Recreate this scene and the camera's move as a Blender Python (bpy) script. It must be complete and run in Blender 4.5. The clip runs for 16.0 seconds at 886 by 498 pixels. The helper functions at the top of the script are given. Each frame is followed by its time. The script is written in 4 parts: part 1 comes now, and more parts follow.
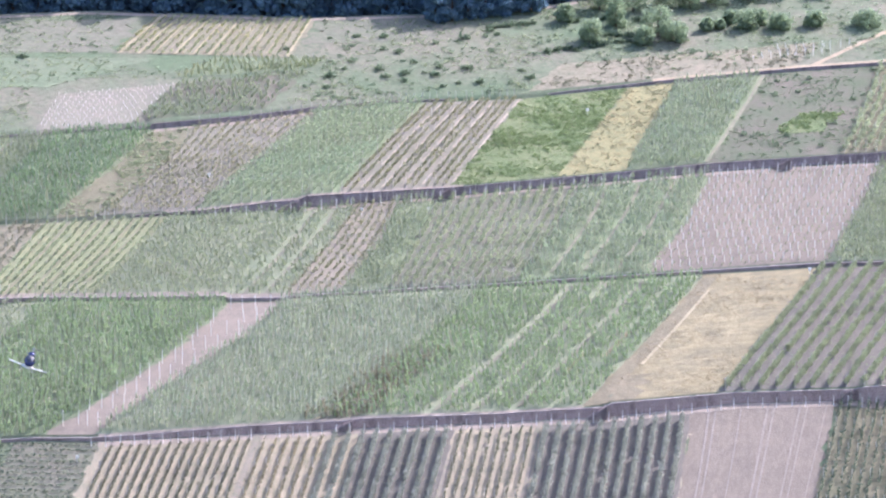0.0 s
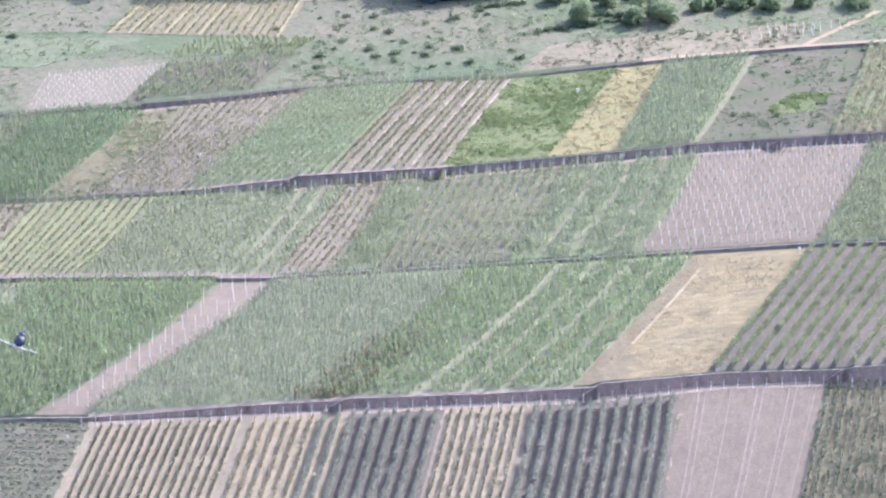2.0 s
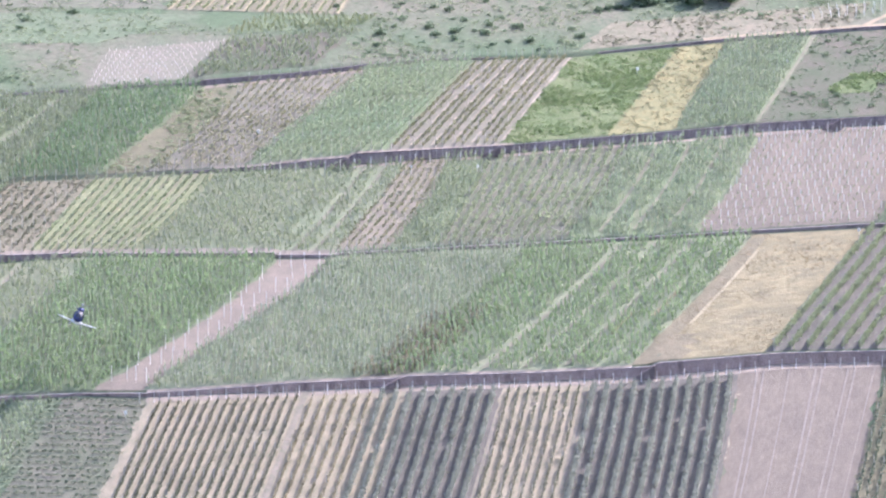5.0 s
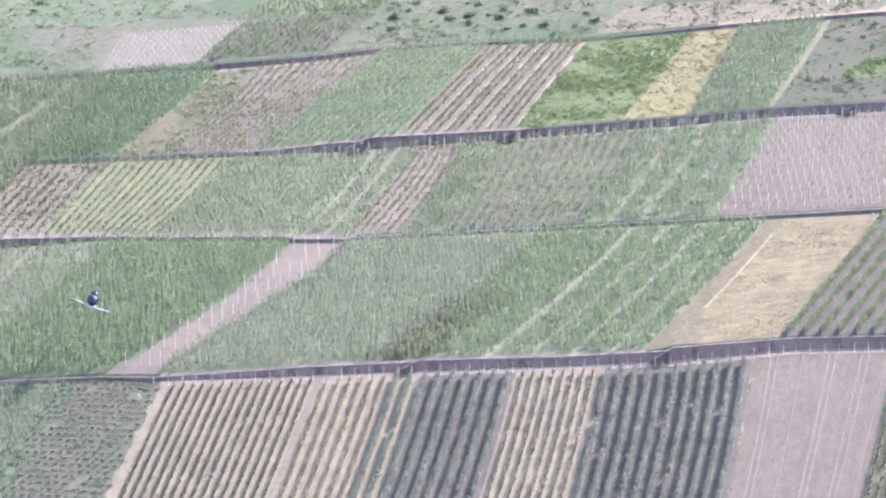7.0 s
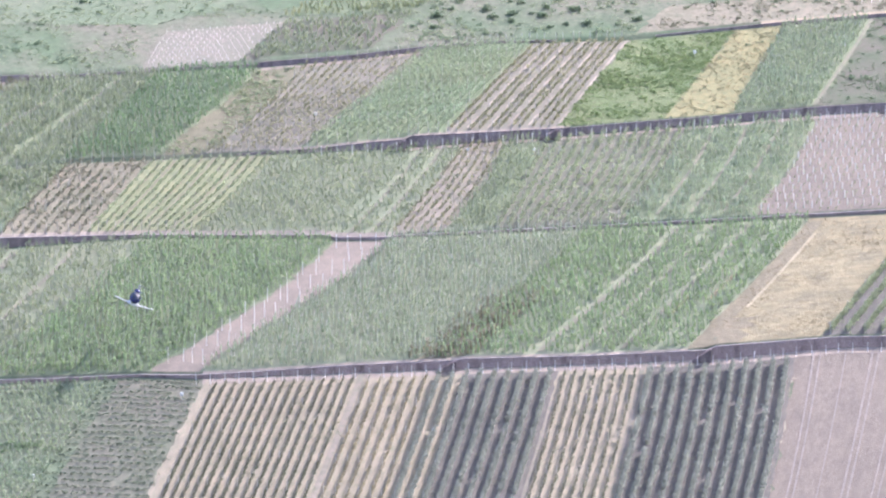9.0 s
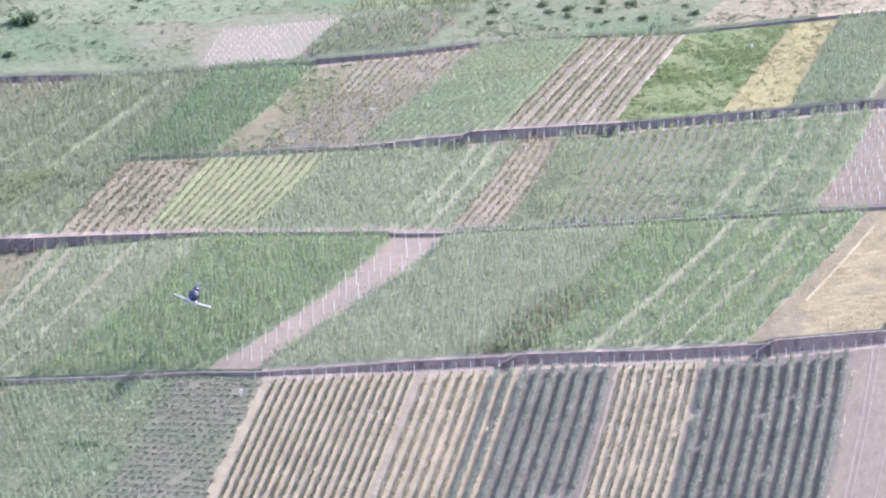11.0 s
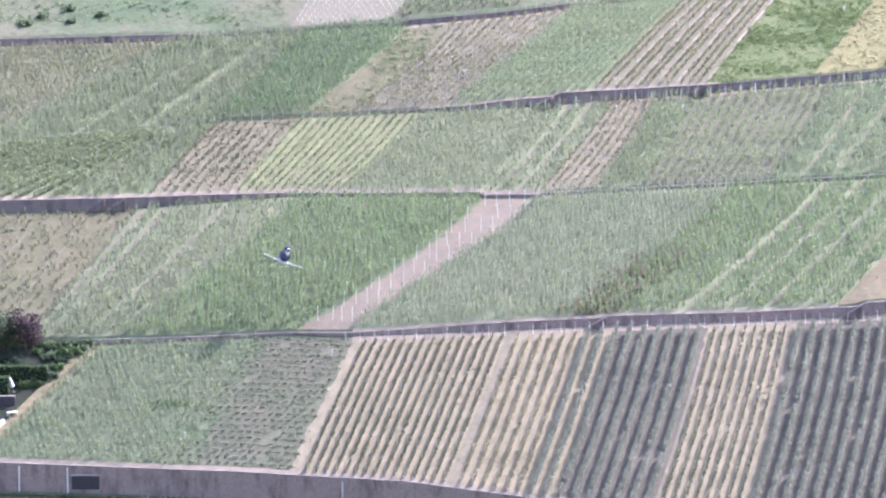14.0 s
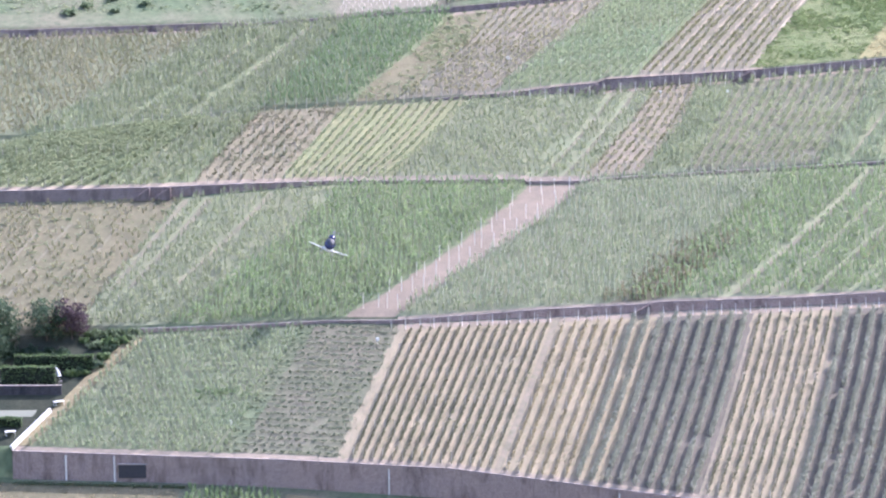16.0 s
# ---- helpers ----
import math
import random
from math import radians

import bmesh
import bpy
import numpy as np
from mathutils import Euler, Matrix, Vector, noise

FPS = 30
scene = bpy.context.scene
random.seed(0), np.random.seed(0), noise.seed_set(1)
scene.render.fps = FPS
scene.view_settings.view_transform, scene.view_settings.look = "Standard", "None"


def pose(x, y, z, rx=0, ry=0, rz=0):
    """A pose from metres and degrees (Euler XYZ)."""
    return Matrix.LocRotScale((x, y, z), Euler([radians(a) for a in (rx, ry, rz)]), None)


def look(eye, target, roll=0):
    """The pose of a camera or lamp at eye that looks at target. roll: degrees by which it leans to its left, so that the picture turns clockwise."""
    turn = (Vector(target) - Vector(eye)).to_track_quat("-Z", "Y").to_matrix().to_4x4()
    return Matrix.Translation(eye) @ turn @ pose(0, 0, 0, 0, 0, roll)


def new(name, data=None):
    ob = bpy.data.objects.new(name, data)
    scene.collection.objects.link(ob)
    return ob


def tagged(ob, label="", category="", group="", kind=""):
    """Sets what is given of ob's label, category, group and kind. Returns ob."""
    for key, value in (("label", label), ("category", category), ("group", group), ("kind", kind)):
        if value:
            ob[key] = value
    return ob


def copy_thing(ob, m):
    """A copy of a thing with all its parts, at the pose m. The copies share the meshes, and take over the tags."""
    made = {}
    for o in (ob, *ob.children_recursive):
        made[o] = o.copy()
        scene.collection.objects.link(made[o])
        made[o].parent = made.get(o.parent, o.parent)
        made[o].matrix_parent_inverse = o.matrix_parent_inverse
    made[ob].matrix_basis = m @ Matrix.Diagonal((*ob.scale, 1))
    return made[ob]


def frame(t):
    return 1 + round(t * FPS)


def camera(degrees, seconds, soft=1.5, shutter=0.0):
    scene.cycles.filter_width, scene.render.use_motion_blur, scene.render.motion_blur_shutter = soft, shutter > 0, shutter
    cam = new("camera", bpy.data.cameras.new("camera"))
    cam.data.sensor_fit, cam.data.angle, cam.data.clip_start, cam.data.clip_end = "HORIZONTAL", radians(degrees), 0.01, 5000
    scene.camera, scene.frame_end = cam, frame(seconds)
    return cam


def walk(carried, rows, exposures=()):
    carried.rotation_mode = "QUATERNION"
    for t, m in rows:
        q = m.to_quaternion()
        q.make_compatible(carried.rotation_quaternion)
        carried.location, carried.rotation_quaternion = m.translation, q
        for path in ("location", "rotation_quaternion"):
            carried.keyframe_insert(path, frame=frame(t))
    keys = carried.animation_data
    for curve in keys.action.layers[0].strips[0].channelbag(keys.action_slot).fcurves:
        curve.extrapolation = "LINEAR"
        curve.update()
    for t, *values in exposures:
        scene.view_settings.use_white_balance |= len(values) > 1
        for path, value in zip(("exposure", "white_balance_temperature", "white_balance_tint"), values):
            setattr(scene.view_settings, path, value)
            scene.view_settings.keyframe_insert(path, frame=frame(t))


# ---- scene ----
# ---- camera: a long lens, turning where it stands on the opposite slope ----
cam = camera(13.0, 16.0, soft=2.2)
EYE = (0.0, -650.0, 120.0)
# seconds, yaw, pitch, roll
ROWS = [
    (0.0, -1.054, -8.030, -0.248),
    (0.5, -1.160, -8.100, -0.443),
    (1.0, -1.158, -8.312, -0.435),
    (1.5, -1.244, -8.199, -0.418),
    (2.0, -1.200, -8.323, -0.215),
    (2.5, -1.312, -8.297, 0.022),
    (3.0, -1.032, -8.178, -0.164),
    (3.5, -0.968, -8.312, -0.208),
    (4.0, -0.677, -8.372, 0.042),
    (4.2, -0.487, -8.540, -0.055),
    (6.3, -0.164, -8.756, 0.082),
    (6.5, -0.090, -8.932, 0.008),
    (7.0, -0.114, -8.876, 0.089),
    (7.5, 0.000, -8.995, -0.000),
    (8.0, 0.130, -8.990, 0.186),
    (8.5, 0.339, -8.942, 0.146),
    (8.7, 0.420, -8.894, 0.130),
    (10.8, 1.192, -9.054, -0.522),
    (11.0, 1.385, -8.962, -0.465),
    (11.5, 2.073, -8.985, -0.234),
    (12.0, 2.366, -9.171, -0.437),
    (12.5, 2.298, -9.144, -0.394),
    (13.0, 2.370, -9.235, -0.514),
    (13.5, 2.674, -9.521, -0.478),
    (14.0, 2.743, -9.524, -0.485),
    (14.5, 2.680, -9.514, -0.538),
    (15.0, 3.094, -9.562, -0.651),
    (15.5, 3.101, -9.703, -0.862),
    (16.0, 3.419, -9.706, -0.942),
]
walk(cam, [(t, pose(*EYE, 90 + pitch, 0, yaw) @ pose(0, 0, 0, 0, 0, roll)) for t, yaw, pitch, roll in ROWS],
     [(0.0, 1.66, 5660, 26), (16.0, 1.74, 5720, 26)])

# ---- sky and sun ----
SUN = Vector((0.60, 0.34, 0.73)).normalized()
world = bpy.data.worlds.new("world")
scene.world = world
world.use_nodes = True
sky = world.node_tree.nodes.new("ShaderNodeTexSky")
sky.sky_type, sky.sun_disc = "NISHITA", False
sky.sun_elevation, sky.sun_rotation = math.asin(SUN.z), math.atan2(SUN.x, SUN.y)
sky.dust_density = 3.0
back = world.node_tree.nodes["Background"]
world.node_tree.links.new(sky.outputs[0], back.inputs[0])
back.inputs[1].default_value = 0.15
lamp = bpy.data.lights.new("sun", "SUN")
lamp.energy, lamp.angle, lamp.color = 2.9, radians(0.6), (1.0, 0.95, 0.87)
sun = new("sun", lamp)
sun.matrix_world = look((0, 0, 300), Vector((0, 0, 300)) - SUN)


# ---- materials ----
def mix_nodes(nt, a, b, fac):
    n = nt.nodes.new("ShaderNodeMix")
    n.data_type = "RGBA"
    nt.links.new(fac, n.inputs[0])
    for i, c in ((6, a), (7, b)):
        if isinstance(c, tuple):
            n.inputs[i].default_value = (*c, 1)
        else:
            nt.links.new(c, n.inputs[i])
    return n.outputs[2]


def spread(nt, value, lo, hi):
    n = nt.nodes.new("ShaderNodeMapRange")
    n.inputs[1].default_value, n.inputs[2].default_value = lo, hi
    nt.links.new(value, n.inputs[0])
    return n.outputs[0]


def noise_at(nt, scale, detail=4.0, rough=0.6, stretch=None, turn=0.0):
    tc = nt.nodes.new("ShaderNodeTexCoord")
    mp = nt.nodes.new("ShaderNodeMapping")
    mp.inputs[2].default_value = (0, 0, radians(turn))
    if stretch:  # finer across, longer along the turned axes
        mp.vector_type = "TEXTURE"
        mp.inputs[3].default_value = tuple(1 / v for v in stretch)
    nt.links.new(tc.outputs["Object"], mp.inputs[0])
    n = nt.nodes.new("ShaderNodeTexNoise")
    n.inputs["Scale"].default_value, n.inputs["Detail"].default_value, n.inputs["Roughness"].default_value = scale, detail, rough
    nt.links.new(mp.outputs[0], n.inputs["Vector"])
    return n.outputs[0]


def start(name, rough=0.9, metal=0.0, spec=0.2):
    m = bpy.data.materials.new(name)
    m.use_nodes = True
    b = m.node_tree.nodes["Principled BSDF"]
    b.inputs["Roughness"].default_value, b.inputs["Metallic"].default_value = rough, metal
    b.inputs["Specular IOR Level"].default_value = spec
    return m, m.node_tree, b


def ground_material(name, a, b, c, big=0.12, fine=2.2, bump=0.5, stretch=None, turn=0.0):
    """Soil or turf: two tones in broad patches, a third in small tufts."""
    m, nt, bs = start(name, 0.95)
    broad = spread(nt, noise_at(nt, big, 5), 0.36, 0.64)
    small = spread(nt, noise_at(nt, fine, 6, 0.7, stretch, turn), 0.48, 0.68)
    mid = spread(nt, noise_at(nt, 0.7, 4, 0.65, stretch, turn), 0.38, 0.66)
    col = mix_nodes(nt, mix_nodes(nt, a, b, broad), c, small)
    dull = nt.nodes.new("ShaderNodeMix")
    dull.data_type, dull.blend_type = "RGBA", "MULTIPLY"
    dull.inputs[0].default_value = 0.55
    nt.links.new(col, dull.inputs[6])
    tone = mix_nodes(nt, (0.74, 0.76, 0.74), (1.10, 1.10, 1.08), mid)
    nt.links.new(tone, dull.inputs[7])
    nt.links.new(dull.outputs[2], bs.inputs["Base Color"])
    bp = nt.nodes.new("ShaderNodeBump")
    bp.inputs["Strength"].default_value, bp.inputs["Distance"].default_value = bump, 0.25
    nt.links.new(noise_at(nt, 2.0, 6, 0.75), bp.inputs["Height"])
    nt.links.new(bp.outputs[0], bs.inputs["Normal"])
    return m


def leaf_material(name, a, b, c=None):
    """Leaves: tone by leaf, and by patches some metres wide; a little light shines through."""
    m, nt, bs = start(name, 0.65, spec=0.25)
    geo = nt.nodes.new("ShaderNodeNewGeometry")
    col = mix_nodes(nt, a, b, geo.outputs["Random Per Island"])
    if c:
        col = mix_nodes(nt, col, c, spread(nt, noise_at(nt, 0.11, 4, 0.6), 0.50, 0.68))
    col = mix_nodes(nt, col, tuple(v * 0.75 for v in a), spread(nt, noise_at(nt, 0.35, 3), 0.52, 0.75))
    nt.links.new(col, bs.inputs["Base Color"])
    tr = nt.nodes.new("ShaderNodeBsdfTranslucent")
    nt.links.new(col, tr.inputs[0])
    ad = nt.nodes.new("ShaderNodeMixShader")
    ad.inputs[0].default_value = 0.52
    nt.links.new(bs.outputs[0], ad.inputs[1])
    nt.links.new(tr.outputs[0], ad.inputs[2])
    nt.links.new(ad.outputs[0], nt.nodes["Material Output"].inputs[0])
    return m


def plain_material(name, a, b=None, rough=0.6, metal=0.0, scale=4.0, bump=0.0, spec=0.4):
    m, nt, bs = start(name, rough, metal, spec)
    col = mix_nodes(nt, a, b or tuple(v * 0.75 for v in a), spread(nt, noise_at(nt, scale, 5, 0.7), 0.35, 0.7))
    nt.links.new(col, bs.inputs["Base Color"])
    if bump:
        bp = nt.nodes.new("ShaderNodeBump")
        bp.inputs["Strength"].default_value, bp.inputs["Distance"].default_value = bump, 0.1
        nt.links.new(noise_at(nt, scale * 2, 5, 0.7), bp.inputs["Height"])
        nt.links.new(bp.outputs[0], bs.inputs["Normal"])
    return m


def masonry_material(name, a, b, joint):
    """Rubble courses of slate: cells with pale joints, stained in broad runs."""
    m, nt, bs = start(name, 0.92)
    tc = nt.nodes.new("ShaderNodeTexCoord")
    mp = nt.nodes.new("ShaderNodeMapping")
    mp.inputs[3].default_value = (1.1, 1.1, 2.4)
    nt.links.new(tc.outputs["Object"], mp.inputs[0])
    vor = nt.nodes.new("ShaderNodeTexVoronoi")
    vor.feature = "DISTANCE_TO_EDGE"
    nt.links.new(mp.outputs[0], vor.inputs["Vector"])
    cell = nt.nodes.new("ShaderNodeTexVoronoi")
    nt.links.new(mp.outputs[0], cell.inputs["Vector"])
    sep = nt.nodes.new("ShaderNodeSeparateColor")
    nt.links.new(cell.outputs["Color"], sep.inputs[0])
    stone = mix_nodes(nt, a, b, sep.outputs[0])
    col = mix_nodes(nt, joint, stone, spread(nt, vor.outputs["Distance"], 0.02, 0.10))
    col = mix_nodes(nt, col, tuple(v * 0.6 for v in a), spread(nt, noise_at(nt, 0.5, 5, 0.7, (1, 1, 0.3)), 0.48, 0.72))
    nt.links.new(col, bs.inputs["Base Color"])
    bp = nt.nodes.new("ShaderNodeBump")
    bp.inputs["Strength"].default_value, bp.inputs["Distance"].default_value = 0.8, 0.08
    nt.links.new(spread(nt, vor.outputs["Distance"], 0.0, 0.15), bp.inputs["Height"])
    nt.links.new(bp.outputs[0], bs.inputs["Normal"])
    return m


TURF = ground_material("meadow_turf", (0.112, 0.150, 0.084), (0.190, 0.174, 0.126), (0.090, 0.118, 0.068), big=0.06, fine=0.9)
ROUGH = ground_material("rough_grey_meadow", (0.190, 0.175, 0.132), (0.165, 0.170, 0.116), (0.122, 0.136, 0.088), big=0.13, fine=1.0)
SCRUB = ground_material("scrub_turf", (0.218, 0.196, 0.135), (0.246, 0.212, 0.150), (0.140, 0.150, 0.092), big=0.13, fine=1.1)
FALLOW = ground_material("greyish_fallow_soil", (0.160, 0.138, 0.106), (0.108, 0.126, 0.076), (0.084, 0.098, 0.060), big=0.14, fine=0.7)
LUSH = ground_material("lush_grass", (0.130, 0.168, 0.074), (0.185, 0.198, 0.098), (0.100, 0.134, 0.060), big=0.15, fine=0.8, bump=0.8)
STRAW = ground_material("dry_straw", (0.262, 0.222, 0.130), (0.192, 0.164, 0.104), (0.308, 0.266, 0.158), big=0.25, fine=0.8, stretch=(0.35, 1.5, 1), turn=12)
STRAWGREEN = ground_material("dry_yellow_grass", (0.290, 0.256, 0.126), (0.232, 0.215, 0.108), (0.165, 0.168, 0.088), big=0.2, fine=1.0)
SLATE = ground_material("pinkish_slate_soil", (0.202, 0.168, 0.130), (0.178, 0.149, 0.118), (0.222, 0.186, 0.146), big=0.15, stretch=(1.6, 0.4, 1), turn=-16)
EARTH = ground_material("brown_vineyard_earth", (0.275, 0.232, 0.182), (0.242, 0.210, 0.160), (0.200, 0.200, 0.130), big=0.2, fine=1.2)
TANROW = ground_material("tan_alley_straw", (0.335, 0.282, 0.202), (0.298, 0.256, 0.184), (0.240, 0.226, 0.148), big=0.12, fine=1.1, stretch=(1.8, 0.4, 1), turn=-14)
# slate soil with the shade between vine rows put into its colour
GREYROW = ground_material("shaded_slate_alley", (0.160, 0.144, 0.122), (0.138, 0.130, 0.112), (0.192, 0.170, 0.140), big=0.10, fine=1.0, stretch=(1.8, 0.4, 1), turn=-14)
GREENROW = ground_material("green_alley_turf", (0.172, 0.205, 0.118), (0.202, 0.214, 0.130), (0.135, 0.170, 0.090), big=0.10, fine=0.9)
LIMEROW = ground_material("lime_alley_turf", (0.212, 0.234, 0.146), (0.242, 0.246, 0.160), (0.172, 0.198, 0.116), big=0.12, fine=0.9)
YELLOWROW = ground_material("yellow_alley_turf", (0.255, 0.248, 0.145), (0.215, 0.228, 0.130), (0.185, 0.205, 0.112), big=0.3)
WHEEL = ground_material("pale_wheel_track", (0.262, 0.224, 0.186), (0.232, 0.198, 0.164), (0.285, 0.245, 0.205), big=0.3)
PALESTRIP = ground_material("pale_bare_strip", (0.390, 0.335, 0.262), (0.275, 0.232, 0.180), (0.350, 0.300, 0.235), big=0.25)
LANE = ground_material("worn_vineyard_lane", (0.225, 0.205, 0.148), (0.195, 0.190, 0.130), (0.250, 0.222, 0.168), big=0.3, fine=1.2)
DEEPTURF = ground_material("deep_green_turf", (0.150, 0.182, 0.110), (0.180, 0.190, 0.125), (0.115, 0.148, 0.086), big=0.10, fine=0.9)
BROWNGRASS = ground_material("brown_dry_grass", (0.212, 0.180, 0.120), (0.178, 0.156, 0.104), (0.245, 0.208, 0.138), big=0.3, fine=1.2)
PALESTRAW = ground_material("pale_straw", (0.360, 0.310, 0.200), (0.300, 0.258, 0.166), (0.380, 0.335, 0.220), big=0.2)
PATH = ground_material("pale_gravel_track", (0.330, 0.270, 0.215), (0.285, 0.235, 0.190), (0.250, 0.215, 0.168), big=0.3)
SAND = ground_material("sandy_track", (0.360, 0.288, 0.195), (0.320, 0.255, 0.175), (0.300, 0.250, 0.172), big=0.3)
# near-black: the garden's deep shade is put into this soil colour
SHADE = ground_material("shaded_garden_soil", (0.036, 0.044, 0.032), (0.052, 0.056, 0.040), (0.028, 0.036, 0.024), big=0.3)
OLDFIELD = ground_material("brown_weedy_soil", (0.195, 0.172, 0.112), (0.168, 0.158, 0.100), (0.130, 0.132, 0.078), big=0.15, fine=1.0)
CLAYROW = ground_material("greyish_brown_earth", (0.228, 0.200, 0.158), (0.205, 0.188, 0.142), (0.180, 0.180, 0.122), big=0.2, fine=1.2)
YOUNGSTRIP = ground_material("pale_slate_soil", (0.232, 0.192, 0.150), (0.208, 0.172, 0.136), (0.255, 0.212, 0.168), big=0.15)

VINE = leaf_material("vine_leaves", (0.268, 0.305, 0.185), (0.362, 0.410, 0.243), (0.335, 0.382, 0.225))
VINEFRESH = leaf_material("fresh_vine_leaves", (0.275, 0.358, 0.185), (0.368, 0.468, 0.243), (0.320, 0.430, 0.222))
VINEHAZE = leaf_material("greyish_green_vine_leaves", (0.292, 0.346, 0.212), (0.390, 0.452, 0.280), (0.315, 0.392, 0.250))
VINEDARK = leaf_material("dark_vine_leaves", (0.190, 0.278, 0.143), (0.275, 0.378, 0.189))
VINEBLUE = leaf_material("bluish_vine_leaves", (0.250, 0.270, 0.222), (0.385, 0.402, 0.320))
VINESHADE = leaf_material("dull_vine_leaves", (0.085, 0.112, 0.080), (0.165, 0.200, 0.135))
VINEBROWN = leaf_material("brownish_vine_leaves", (0.180, 0.180, 0.120), (0.260, 0.245, 0.165), (0.160, 0.175, 0.110))
VINEOLIVE = leaf_material("olive_vine_leaves", (0.270, 0.245, 0.158), (0.385, 0.345, 0.225))
VINEPALE = leaf_material("pale_sparse_vine_leaves", (0.258, 0.259, 0.153), (0.348, 0.336, 0.203), (0.236, 0.248, 0.139))
VINELIME = leaf_material("lime_vine_leaves", (0.259, 0.296, 0.161), (0.337, 0.373, 0.199), (0.346, 0.348, 0.179))
LUSHLEAF = leaf_material("lush_tuft_leaves", (0.185, 0.250, 0.108), (0.265, 0.335, 0.150))
BUSH = leaf_material("bush_leaves", (0.135, 0.185, 0.112), (0.205, 0.262, 0.150))
TREE = leaf_material("tree_leaves", (0.215, 0.285, 0.180), (0.330, 0.405, 0.235))
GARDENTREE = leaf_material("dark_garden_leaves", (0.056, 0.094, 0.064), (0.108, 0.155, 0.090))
# the blue of haze and shade is put into the forest's leaf colour
FOREST = leaf_material("hazy_forest_leaves", (0.120, 0.205, 0.300), (0.200, 0.310, 0.350))
COPPER = leaf_material("copper_leaves", (0.066, 0.050, 0.062), (0.105, 0.076, 0.086))
HEDGE = leaf_material("clipped_hedge_leaves", (0.100, 0.160, 0.072), (0.165, 0.232, 0.104))
# near-black filling that gives the hedges their inner shade
HEDGECORE = plain_material("hedge_shade_core", (0.022, 0.030, 0.018), (0.014, 0.020, 0.012), 0.95, bump=0.8)
STRAWBLADE = leaf_material("dry_straw_blades", (0.300, 0.250, 0.150), (0.420, 0.362, 0.225))
BARK = plain_material("bark", (0.13, 0.10, 0.07), (0.08, 0.06, 0.045), 0.95, bump=0.8)
STAKEWOOD = plain_material("weathered_stake", (0.52, 0.49, 0.42), (0.38, 0.35, 0.30), 0.85)
STAKEDARK = plain_material("dark_weathered_stake", (0.34, 0.33, 0.29), (0.25, 0.24, 0.21), 0.85)
STEEL = plain_material("galvanised_post", (0.88, 0.84, 0.77), (0.76, 0.72, 0.66), 0.5)
TUBE = plain_material("white_plastic_tube", (0.90, 0.86, 0.78), (0.82, 0.78, 0.70), 0.5)
STONE = masonry_material("slate_masonry", (0.190, 0.152, 0.160), (0.345, 0.285, 0.275), (0.400, 0.345, 0.325))
STONEPALE = masonry_material("pale_masonry", (0.260, 0.208, 0.200), (0.330, 0.268, 0.250), (0.36, 0.30, 0.28))
STONEWARM = masonry_material("brownish_masonry", (0.265, 0.196, 0.186), (0.500, 0.380, 0.335), (0.52, 0.42, 0.38))
STONEDARK = masonry_material("dark_slate_masonry", (0.060, 0.058, 0.070), (0.110, 0.100, 0.110), (0.13, 0.12, 0.125))
CONCRETE = plain_material("weathered_concrete", (0.42, 0.36, 0.34), (0.28, 0.24, 0.23), 0.9, bump=0.5, scale=1.2)
WHITEWASH = plain_material("whitewashed_concrete", (0.72, 0.70, 0.68), (0.55, 0.52, 0.50), 0.85, scale=2.0)
# stands for the dark inside of the opening in the tall wall
DARKPANEL = plain_material("dark_opening_panel", (0.045, 0.045, 0.060), (0.03, 0.03, 0.04), 0.5)
GRAVEL = plain_material("pale_gravel", (0.22, 0.23, 0.18), (0.17, 0.18, 0.14), 0.9, bump=0.4)
BLUEPAINT = plain_material("dark_blue_paint", (0.020, 0.028, 0.120), (0.018, 0.024, 0.10), 0.25, spec=0.6)
WHITEPAINT = plain_material("white_paint", (0.80, 0.80, 0.80), (0.72, 0.72, 0.72), 0.3, spec=0.5)
GLASSY = plain_material("tinted_canopy", (0.02, 0.025, 0.035), None, 0.06, spec=0.8)
BLACK = plain_material("black_composite", (0.03, 0.03, 0.032), None, 0.45)
METAL = plain_material("grey_metal", (0.45, 0.45, 0.46), None, 0.4, 0.8)
WHITECLOTH = plain_material("white_canvas", (0.78, 0.78, 0.78), (0.68, 0.68, 0.70), 0.8)

